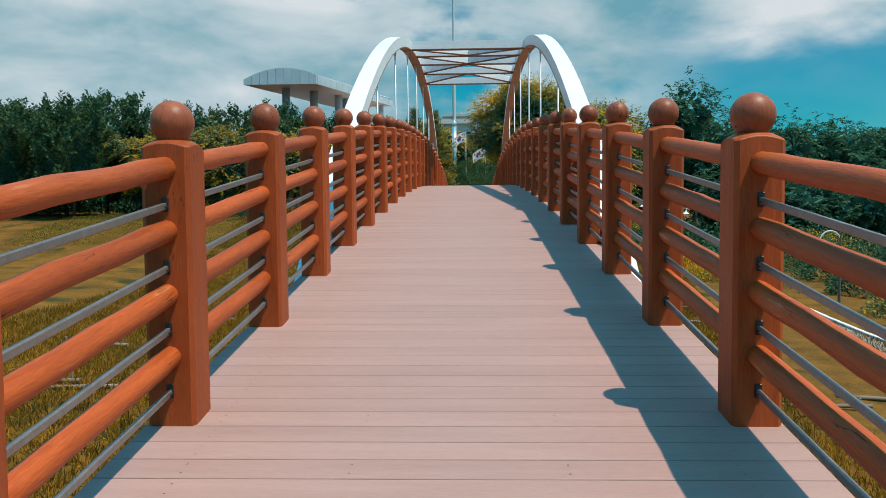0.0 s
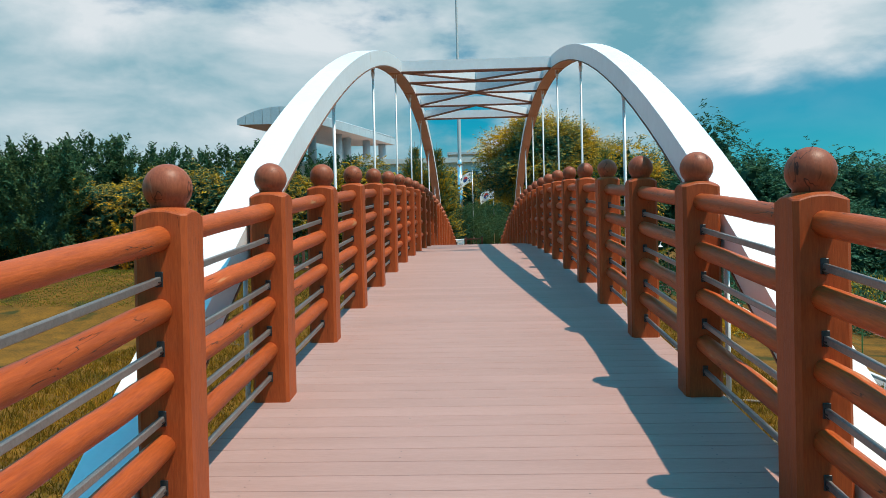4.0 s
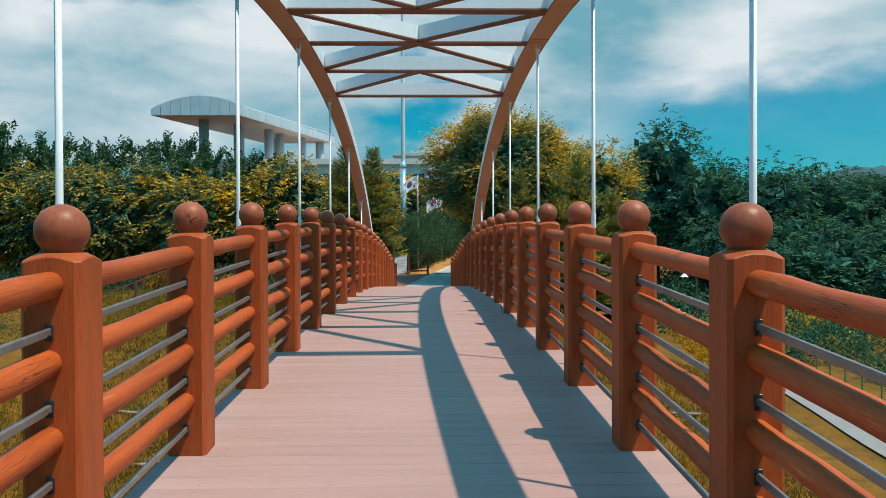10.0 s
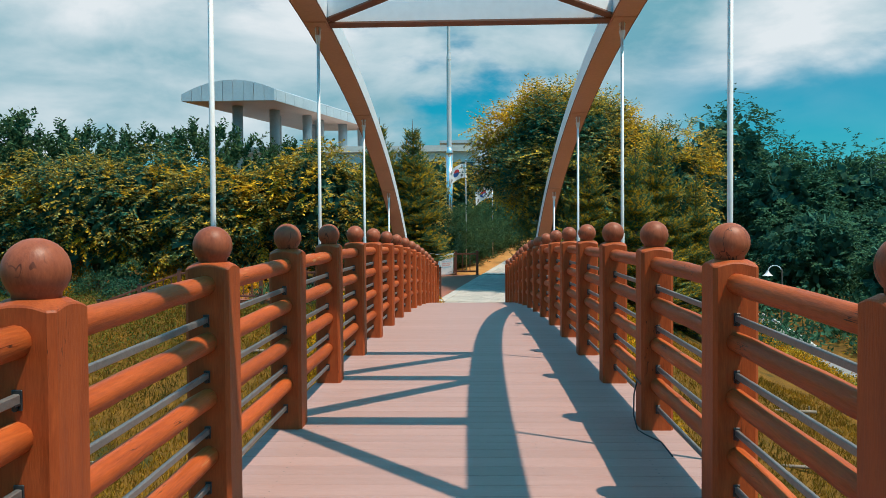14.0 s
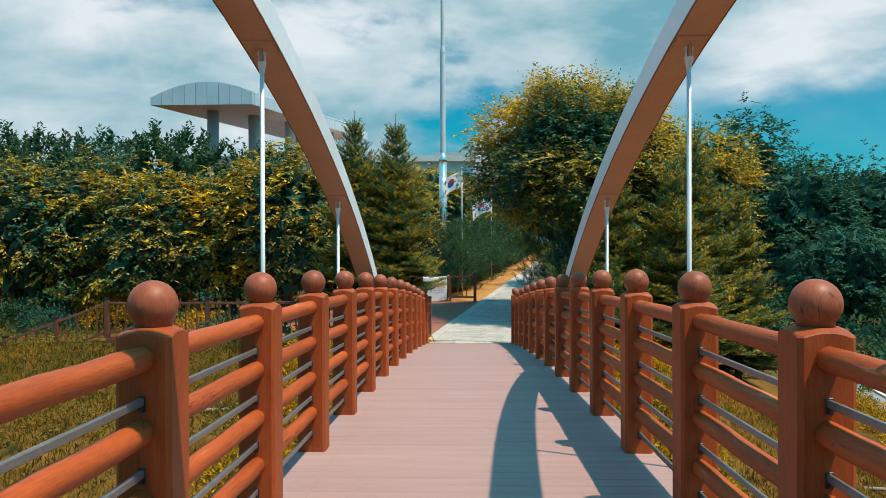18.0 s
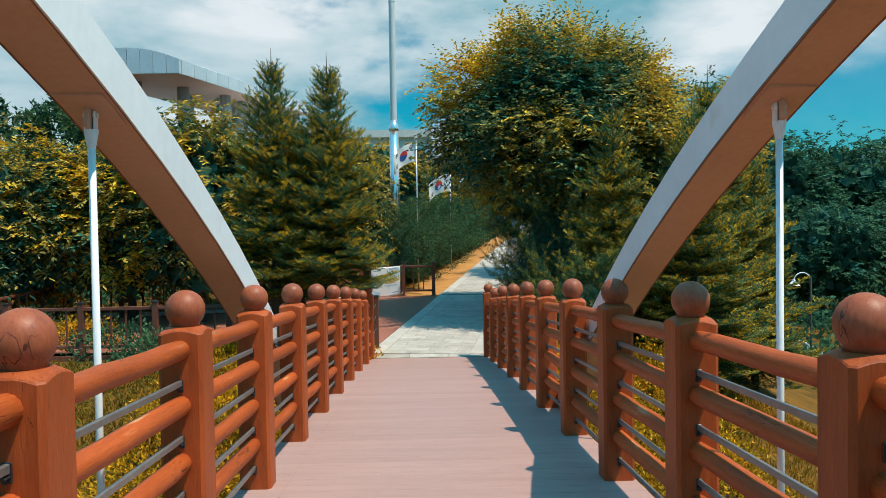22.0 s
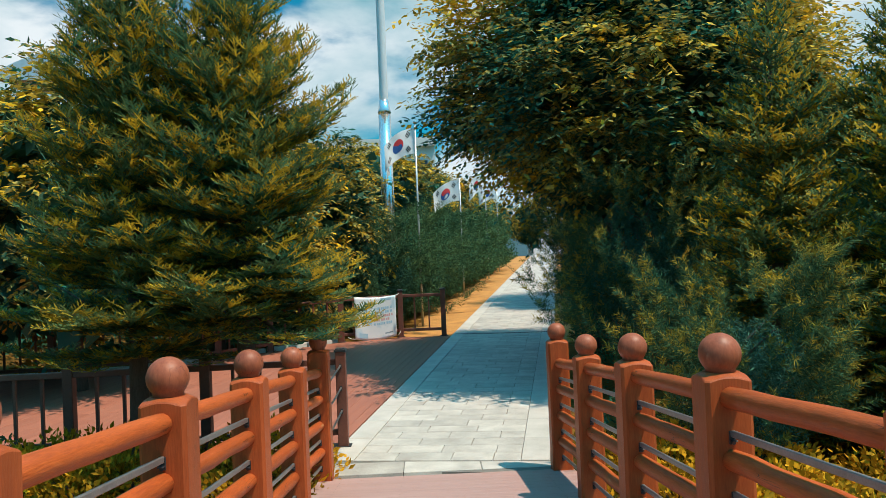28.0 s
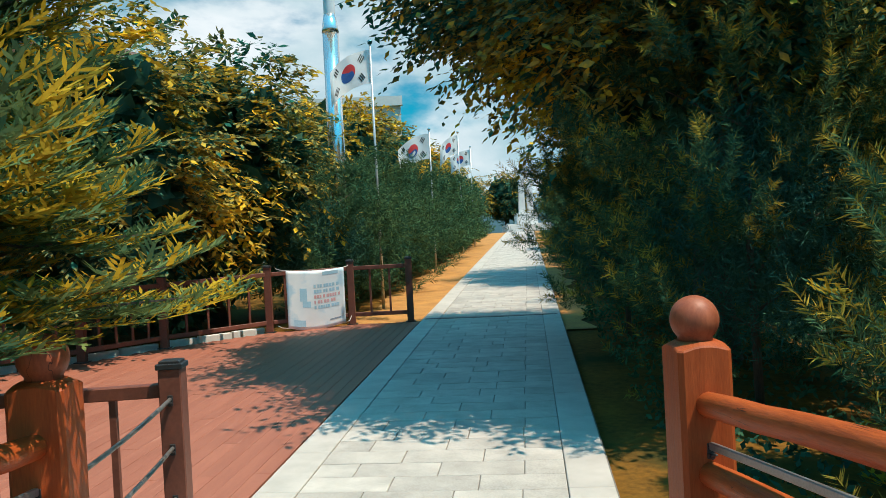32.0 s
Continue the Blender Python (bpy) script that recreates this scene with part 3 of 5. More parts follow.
FOOT = 18.2


def arch_z(y):
    d = y - APEX_Y
    return 5.408 + 0.0128 * d - 0.0161 * d ** 2 - 5.2e-5 * d ** 3 - 2.09e-5 * d ** 4


def arch_slope(y):
    d = y - APEX_Y
    return 0.0128 - 0.0322 * d - 1.56e-4 * d ** 2 - 8.36e-5 * d ** 3


def arch_normal(y):
    return Vector((0, -arch_slope(y), 1)).normalized()


def sweep(bm, x0, x1, low, high, y0, y1, n):
    """A box section that follows the arch: low and high are offsets from its underside."""
    rings = []
    for k in range(n + 1):
        y = y0 + (y1 - y0) * k / n
        p, q = Vector((0, y, arch_z(y))), arch_normal(y)
        rings.append([bm.verts.new((x, *(p + q * o).yz)) for x, o in ((x0, low), (x1, low), (x1, high), (x0, high))])
    for a, b in zip(rings, rings[1:]):
        for k in range(4):
            bm.faces.new((a[k], a[(k + 1) % 4], b[(k + 1) % 4], b[k]))
    bm.faces.new(rings[0][::-1])
    bm.faces.new(rings[-1])


arch = thing("bridge_arch", "white painted twin steel tied arch with brown soffits over the footbridge", "bridge arch", kind="structure")
for s in (-1, 1):
    a, b = sorted((s * (ARCH_X - ARCH_W / 2), s * (ARCH_X + ARCH_W / 2)))
    bm = bmesh.new()
    sweep(bm, a, b, 0.012, ARCH_D, APEX_Y - FOOT, APEX_Y + FOOT, 72)
    part("arch_rib", bm, WHITE, arch, "white painted box-section arch rib")
    bm = bmesh.new()
    sweep(bm, a + 0.004, b - 0.004, 0.0, 0.009, APEX_Y - FOOT, APEX_Y + FOOT, 72)
    part("soffit_plate", bm, ARCHBROWN, arch, "soffit plate in a brown that holds deck bounce")
    for x in (a, b):
        bm = bmesh.new()
        sweep(bm, x - 0.004, x + 0.004, -0.003, 0.007, APEX_Y - FOOT, APEX_Y + FOOT, 72)
        part("edge_strip", bm, RUST, arch, "rust-brown edge strip")
BEAMS = [15.55, 17.28, 18.85, 20.36, 21.80]
inner = ARCH_X - ARCH_W / 2


def beam_box(name, p, q, width, depth, label):
    """A box beam from p to q, hanging from its top line, with a brown underside."""
    p, q = Vector(p), Vector(q)
    way = (q - p).normalized()
    flat = Vector((-way.y, way.x, 0)).normalized() * width / 2
    down = Vector((0, 0, -depth))
    bm = bmesh.new()
    ends = [[bm.verts.new(e + o) for o in (flat, -flat, -flat + down, flat + down)] for e in (p, q)]
    for k in range(4):
        bm.faces.new((ends[0][k], ends[0][(k + 1) % 4], ends[1][(k + 1) % 4], ends[1][k]))
    bm.faces.new(ends[0][::-1])
    bm.faces.new(ends[1])
    ob = part(name, bm, WHITE, arch, label)
    bm = bmesh.new()
    ends = [[bm.verts.new(e + down + o) for o in (flat * 1.08 + Vector((0, 0, 0.002)), flat * -1.08 + Vector((0, 0, 0.002)), flat * -1.08 + Vector((0, 0, -0.014)), flat * 1.08 + Vector((0, 0, -0.014)))]
            for e in (p, q)]
    for k in range(4):
        bm.faces.new((ends[0][k], ends[0][(k + 1) % 4], ends[1][(k + 1) % 4], ends[1][k]))
    bm.faces.new(ends[0][::-1])
    bm.faces.new(ends[1])
    part("bottom_flange", bm, RUST, ob)
    return ob


for k, y in enumerate(BEAMS):
    d = 0.19
    z = arch_z(y) + 0.02 + d
    beam_box("cross_beam", (-inner, y, z), (inner, y, z), 0.16, d, "white box cross beam with brown flange")
for k, (y0, y1) in enumerate(zip(BEAMS, BEAMS[1:])):
    for s in (-1, 1):
        # two chevrons that meet the middle beam's centre
        if k < 2:
            a, b = (s * inner, y0 + 0.10), (s * 0.03, y1 - 0.10)
        else:
            a, b = (s * 0.03, y0 + 0.10), (s * inner, y1 - 0.10)
        za, zb = arch_z(a[1]) + 0.20, arch_z(b[1]) + 0.20
        beam_box("brace", (*a, za), (*b, zb), 0.10, 0.17, "white diagonal brace with brown flange")

# hangers
fork = bmesh.new()
for x in (-0.028, 0.028):
    add_box(fork, x, 0, -0.085, 0.012, 0.055, 0.13, 0.003)
add_tube(fork, [(-0.045, 0, -0.05), (0.045, 0, -0.05)], 0.018, 10)
add_tube(fork, [(0, 0, -0.14), (0, 0, -0.17), (0, 0, -0.26)], [0.045, 0.042, 0.024], 14)
fork_mesh = to_mesh("fork", fork, RODWHITE)
lug = bmesh.new()
add_box(lug, 0, 0, 0.0, 0.20, 0.26, 0.016)
add_box(lug, 0, 0, -0.045, 0.018, 0.07, 0.09)
lug_mesh = to_mesh("lug_plate", lug, ARCHBROWN)
seat_mesh = to_mesh("rod_seat", box(0, 0, 0, 0.12, 0.14, 0.03), RODWHITE)
for s in (-1, 1):
    for y in (6.2, 9.32, 12.44, 15.55, 18.67, 21.78, 24.9, 28.01, 31.12):
        top, low = arch_z(y), deck_z(y) - 0.36
        tilt = math.degrees(math.atan(arch_slope(y)))
        hanger = thing("hanger", "slim white steel hanger rod with a fork under the arch", "hanger", "hangers of the arch", m=pose(s * ARCH_X, y, low))
        part("rod", tube([(0, 0, 0), (0, 0, top - low - 0.17)], 0.0155, 12), RODWHITE, hanger, smooth=True)
        if top - low > 2.5:
            part("sleeve", tube([(0, 0, 1.5), (0, 0, 1.62)], 0.020, 12), RODWHITE, hanger)
        part("fork", fork_mesh, None, hanger, m=pose(0, 0, top - low) @ Matrix.Scale(0.66, 4))
        part("lug_plate", lug_mesh, None, hanger, "brown lug plate", m=pose(0, 0, top - low - 0.006, tilt))
        part("fork", fork_mesh, None, hanger, m=pose(0, 0, 0.0, 180, 0, 0) @ Matrix.Scale(0.66, 4))
        part("rod_seat", seat_mesh, None, hanger, m=pose(-s * 0.02, 0, 0.02))
        part("outrigger", box(-s * 0.12, 0, 0.02, 0.26, 0.10, 0.05), RODWHITE, hanger)

# ---------------------------------------------------------------- paved path
PATH_HALF, EDGE_W = 1.23, 0.31
paving = thing("paved_path", "grey granite slab path with pale edging stones", "path", kind="structure")


def on_path(u, v, z=0.0):
    x, y = path_xy(u, v)
    return Matrix.Translation((x, y, path_z(u) + z)) @ Matrix.Rotation(-HEAD, 4, "Z") @ Matrix.Rotation(math.atan(0.0325), 4, "X")


bed = bmesh.new()
ring = [(0.0, -1.24), (0.0, 1.24), (72.0, 1.24), (72.0, -1.24)]
tops = [bed.verts.new((*path_xy(u, v), path_z(u) - 0.012)) for u, v in ring]
lows = [bed.verts.new((*path_xy(u, v), path_z(u) - 0.14)) for u, v in ring]
bed.faces.new(tops)
bed.faces.new(lows[::-1])
for k in range(4):
    bed.faces.new((tops[k], lows[k], lows[(k + 1) % 4], tops[(k + 1) % 4]))
part("bed", bed, JOINT, paving, "dark jointing sand bed")
slab_cache = {}


def slab(sx, sy):
    key = (round(sx, 2), round(sy, 2))
    if key not in slab_cache:
        slab_cache[key] = to_mesh("slab", box(0, 0, -0.03, sx - 0.007, sy - 0.007, 0.06, 0.004), GRANITE)
    return slab_cache[key]


edge_mesh = to_mesh("edging_stone", box(0, 0, -0.028, EDGE_W - 0.006, 0.894, 0.06, 0.005), EDGING)
rng = random.Random(11)
u, made, far_slabs, row = 0.52, 0, bmesh.new(), 0
field = 2 * (PATH_HALF - EDGE_W)
while u < 70:
    cuts = ([0.62, 0.62, 0.6], [0.31, 0.62, 0.62, 0.29])[row % 2] if row % 5 else [0.46, 0.62, 0.46, 0.3]
    v = -field / 2
    for w in cuts:
        lift = rng.uniform(-0.002, 0.002)
        if made < 230:
            part("slab", slab(w, 0.30), None, paving, m=on_path(u, v + w / 2, lift))
            made += 1
        else:
            add_box(far_slabs, 0, 0, -0.03, w - 0.007, 0.293, 0.06, 0, on_path(u, v + w / 2, lift))
        v += w
    u += 0.30
    row += 1
part("far_slabs", far_slabs, GRANITE, paving)["kind"] = "stuff"
far_edges = bmesh.new()
for k in range(77):
    for s in (-1, 1):
        m = on_path(0.82 + 0.9 * k, s * (PATH_HALF - EDGE_W / 2), 0.003)
        if k < 34:
            part("edging_stone", edge_mesh, None, paving, m=m)
        else:
            add_box(far_edges, 0, 0, -0.028, EDGE_W - 0.006, 0.894, 0.06, 0, m)
part("far_edging", far_edges, EDGING, paving)["kind"] = "stuff"
for k, x in enumerate((-0.82, 0.0, 0.82)):
    part("sill_slab", box(x, 40.83, 0.825, 0.81, 0.46, 0.06, 0.004), GRANITE, paving)
grate = thing("drain_grate", "dark steel slot drain across the path", "drain", m=on_path(10.85, 0))
part("channel", box(0, 0, 0.0, 2.36, 0.13, 0.016), BRACKET, grate)
for k in range(46):
    part("grate_bar", box(-1.15 + 0.051 * k, 0, 0.010, 0.016, 0.11, 0.012), CAP, grate)
verge = bmesh.new()
for a, b, u0 in ((-2.7, -1.21, 10.5), (1.21, 1.75, 9.5)):
    prev = None
    for k in range(int((70 - u0) / 0.5)):
        uu = u0 + 0.5 * k
        line = []
        for vv in (a, b):
            x, y = path_xy(uu, vv + (0.0 if abs(vv) < 1.3 else 0.14 * math.sin(uu * 2.1 + vv) + 0.08 * math.sin(uu * 5.3)))
            line.append(verge.verts.new((x, y, float(ground_z(x, y)) + 0.025)))
        if prev:
            verge.faces.new((prev[0], prev[1], line[1], line[0]))
        prev = line
LITTER = mat("orange_leaf_litter", (0.30, 0.13, 0.03), (0.58, 0.27, 0.06), 0.95, scale=2.0, fine=30, bump=0.5)
solid("verge", verge, LITTER, "dry orange verge with leaf litter beside the path", "verge", kind="structure")

# ---------------------------------------------------------------- red deck beside the path
terrace = thing("wood_terrace", "red-brown plank terrace beside the path", "terrace", kind="structure")
FAR_POSTS = [(0.24, 51.40), (-0.80, 51.50), (-2.20, 51.10), (-3.68, 50.05), (-4.60, 49.15), (-6.0, 48.3), (-7.5, 47.9), (-9.0, 47.8), (-10.5, 47.8)]
NEAR_Y = 41.78


def far_edge(x):
    pts = sorted(FAR_POSTS)
    if x <= pts[0][0]:
        return pts[0][1]
    for (x0, y0), (x1, y1) in zip(pts, pts[1:]):
        if x <= x1:
            return lerp(y0, y1, (x - x0) / (x1 - x0))
    return pts[-1][1]


def terrace_z(x, y):
    uu = (x - P0.x) * math.sin(HEAD) + (y - P0.y) * math.cos(HEAD)
    return path_z(uu) - 0.004


W = 0.142
for k in range(78):
    v = -PATH_HALF - 0.02 - (k + 0.5) * W
    ends = []
    for uu in np.arange(0.2, 13.0, 0.05):
        x, y = path_xy(uu, v)
        if NEAR_Y - 0.06 < y < far_edge(x) - 0.02 and x > -10.5:
            ends.append(uu)
    if len(ends) < 4:
        continue
    a, b = ends[0], ends[-1]
    cuts = [a] + [c for c in (a + 1.7 + 0.9 * (k % 3), a + 4.7 + 0.9 * (k % 3)) if c < b - 0.4] + [b]
    for p, q in zip(cuts, cuts[1:]):
        part("plank", box(0, 0, -0.015, W - 0.0025, q - p - 0.003, 0.03, 0.0015), REDDECK, terrace, m=on_path((p + q) / 2, v, -0.004 + rng.uniform(-0.001, 0.001)))
skirt = bmesh.new()
add_box(skirt, -5.8, NEAR_Y - 0.08, 0.64, 9.4, 0.05, 0.40)
part("edge_board", skirt, REDRAIL, terrace, "red-brown edge board")


def rail_post(parent, x, y, z, h=1.12, w=0.12):
    p = part("post", box(0, 0, h / 2, w, w, h, 0.006), REDRAIL, parent, m=pose(x, y, z))
    bm = bmesh.new()
    add_box(bm, 0, 0, h + 0.012, w + 0.02, w + 0.02, 0.03, 0.004)
    add_box(bm, 0, 0, h + 0.032, w - 0.01, w - 0.01, 0.02, 0.004)
    part("cap", bm, CAP, p, "dark metal cap")
    part("foot_plate", box(0, 0, 0.006, w + 0.07, w + 0.07, 0.012), BRACKET, p)
    return p


def rail_bay(parent, a, b, gaps, h=1.0):
    """Top rail, bottom rail and balusters between two posts."""
    a, b = Vector(a), Vector(b)
    way = b - a
    n = way.length
    face = math.degrees(math.atan2(way.y, way.x))
    fall = -math.degrees(math.atan2(way.z, math.hypot(way.x, way.y)))
    mid = (a + b) / 2
    part("top_rail", box(0, 0, 0, n - 0.12, 0.075, 0.07, 0.005), REDRAIL, parent, m=pose(mid.x, mid.y, mid.z + h, 0, fall, face))
    part("bottom_rail", box(0, 0, 0, n - 0.12, 0.05, 0.07, 0.005), REDRAIL, parent, m=pose(mid.x, mid.y, mid.z + 0.17, 0, fall, face))
    for k in range(gaps):
        p = a + way * (k + 1) / (gaps + 1)
        part("baluster", box(0, 0, (0.17 + h) / 2 + 0.0, 0.035, 0.035, h - 0.21), REDRAIL, parent, m=pose(p.x, p.y, p.z, 0, 0, face))


far_fence = thing("terrace_railing", "red-brown wooden railing with dark caps at the terrace edge", "railing", "terrace railings")
spots = [Vector((x, y, terrace_z(x, y))) for x, y in FAR_POSTS]
for p in spots:
    rail_post(far_fence, *p)
for k, (p, q) in enumerate(zip(spots, spots[1:])):
    rail_bay(far_fence, p, q, 4 if k else 2)
near_fence = thing("terrace_railing", "red-brown wooden railing shaded by firs, with dark caps", "railing", "terrace railings")
near_spots = [Vector((x, NEAR_Y, terrace_z(x, NEAR_Y))) for x in (-1.15, -2.75, -4.35, -5.95, -7.55, -9.15, -10.5)]
for p in near_spots:
    rail_post(near_fence, *p)
for p, q in zip(near_spots, near_spots[1:]):
    rail_bay(near_fence, p, q, 4)
stair_rail = thing("stair_railing", "red-brown wooden railing stepping down beside the terrace stairs", "railing", "terrace railings")
drops = [near_spots[-1]] + [Vector((-10.5 - 1.35 * k, NEAR_Y - 0.25 * k, near_spots[-1].z - 0.52 * k)) for k in (1, 2, 3)]
for p in drops[1:]:
    rail_post(stair_rail, *p)
for p, q in zip(drops, drops[1:]):
    rail_bay(stair_rail, p, q, 4)
stairs = thing("terrace_stairs", "red-brown plank stairs down from the terrace", "stairs")
for k in range(9):
    z = near_spots[-1].z - 0.175 * (k + 1)
    part("tread", box(-10.72 - 0.45 * k, NEAR_Y + 0.95, z, 0.46, 1.6, 0.05, 0.004), REDDECK, stairs)
    part("riser", box(-10.51 - 0.45 * k, NEAR_Y + 0.95, z + 0.09, 0.03, 1.6, 0.13), REDRAIL, stairs)
side_fence = thing("terrace_railing", "red-brown wooden railing closing the terrace's far end", "railing", "terrace railings")
rail_bay(side_fence, near_spots[-1] + Vector((0, 1.9, 0.06)), spots[-1], 9)
rail_post(side_fence, *(near_spots[-1] + Vector((0, 1.9, 0.06))))
for h in (0.86, 0.60, 0.33):
    cable = thing("slack_rod", "thin grey steel rod sagging between two railing posts", "rod", "slack rods")
    a, b = Vector((-1.19, 40.53, deck_z(40.44) + h + 0.05)), Vector((-1.15, NEAR_Y - 0.06, near_spots[0].z + h + 0.10))
    pts = [a.lerp(b, t) - Vector((0, 0, 0.016 * 4 * t * (1 - t))) for t in np.linspace(0, 1, 9)]
    part("rod", tube(pts, 0.011, 8), STEEL, cable, smooth=True)
    part("bracket", bracket_mesh, None, cable, m=pose(-1.15, NEAR_Y - 0.065, near_spots[0].z + h + 0.10, 0, 0, 180))

# banner tied to the far railing
SKYINK = mat("banner_blue_ink", (0.30, 0.52, 0.66), (0.42, 0.62, 0.74), 0.6, scale=3, bump=0)
b0, b1 = Vector((-1.90, 51.12, 0)), Vector((-0.93, 51.40, 0))
bz = terrace_z(-1.5, 51.2)
way = (b1 - b0).normalized()
out = Vector((way.y, -way.x, 0))
banner = thing("banner", "pale blue printed cloth banner tied to the terrace railing", "banner")


def on_banner(s, t, lift=0.0):
    """s across 0..1, t down 0..1; the cloth bulges and sags a little."""
    bulge = 0.016 * math.sin(s * 5.0 + t * 2.0) * t + 0.010 * math.sin(s * 13 + t * 5)
    p = b0.lerp(b1, s) + out * (0.10 + bulge + lift)
    return Vector((p.x, p.y, bz + 1.05 - 0.03 * math.sin(math.pi * s) - t * (1.0 + 0.03 * math.sin(s * 4)) - 0.05 * s * 0))


def banner_patch(s0, s1, t0, t1, n, m, lift):
    bm = bmesh.new()
    g = [[bm.verts.new(on_banner(lerp(s0, s1, i / n), lerp(t0, t1, j / m), lift)) for j in range(m + 1)] for i in range(n + 1)]
    for i in range(n):
        for j in range(m):
            bm.faces.new((g[i][j], g[i + 1][j], g[i + 1][j + 1], g[i][j + 1]))
    return bm


cloth = banner_patch(0, 1, 0, 1, 20, 16, 0.0)
back_side = part("cloth", cloth, BANNER, banner, smooth=True)
back_side.modifiers.new("thick", "SOLIDIFY").thickness = 0.003
for j in range(5):
    ink = INKRED if j in (2, 3) else SKYINK
    s = 0.46
    brng = random.Random(40 + j)
    while s < 0.90 - 0.03 * j % 0.05:
        w = brng.uniform(0.03, 0.045)
        part("print_mark", banner_patch(s, s + w, 0.24 + 0.09 * j, 0.295 + 0.09 * j, 1, 1, 0.006), ink, banner)
        s += w + brng.choice((0.008, 0.008, 0.03))
part("print_mark", banner_patch(0.72, 0.92, 0.86, 0.885, 4, 1, 0.006), INKGREY, banner)
for s0, s1, t0, t1 in ((0.22, 0.34, 0.30, 0.52), (0.26, 0.40, 0.52, 0.62), (0.10, 0.30, 0.84, 0.95), (0.62, 0.9, 0.03, 0.09)):
    part("print_mark", banner_patch(s0, s1, t0, t1, 3, 3, 0.006), SKYINK, banner)
for s, t, dx, dz in ((0.0, 0.0, -0.16, 0.04), (1.0, 0.0, 0.10, 0.03), (0.0, 1.0, -0.16, 0.05), (1.0, 1.0, 0.12, 0.10)):
    p = on_banner(s, t)
    part("cord", tube([p, p + way * dx * 0.6 - out * 0.03 + Vector((0, 0, dz * 0.3)), p + way * dx - out * 0.09 + Vector((0, 0, dz))], 0.006, 6), ROPE, banner)

# ---------------------------------------------------------------- foliage
def quads_mesh(name, V, material, second=None, mask=None):
    """V: n x 4 x 3 corners."""
    n = len(V)
    me = bpy.data.meshes.new(name)
    me.vertices.add(4 * n)
    me.vertices.foreach_set("co", V.astype(np.float32).reshape(-1))
    me.loops.add(4 * n)
    me.loops.foreach_set("vertex_index", np.arange(4 * n, dtype=np.int32))
    me.polygons.add(n)
    me.polygons.foreach_set("loop_start", np.arange(0, 4 * n, 4, dtype=np.int32))
    me.materials.append(material)
    if second is not None:
        me.materials.append(second)
        me.polygons.foreach_set("material_index", mask.astype(np.int32))
    me.update(calc_edges=True)
    return me


def unit(a):
    return a / np.maximum(np.linalg.norm(a, axis=-1, keepdims=True), 1e-9)


def blades(C, D, S, L, W, mid=0.5):
    """Leaf quads: base points C, directions D, side directions S, lengths and widths."""
    L, W = np.broadcast_to(L, (len(C),))[:, None], np.broadcast_to(W, (len(C),))[:, None]
    return np.stack([C, C + D * L * mid + S * W / 2, C + D * L, C + D * L * mid - S * W / 2], 1)


def bars(C, D, S, L, W):
    """Blunt shoots: quads that taper a little from base to tip."""
    L, W = np.broadcast_to(L, (len(C),))[:, None], np.broadcast_to(W, (len(C),))[:, None]
    return np.stack([C - S * W * 0.42, C + S * W * 0.5, C + D * L + S * W * 0.30, C + D * L - S * W * 0.30], 1)


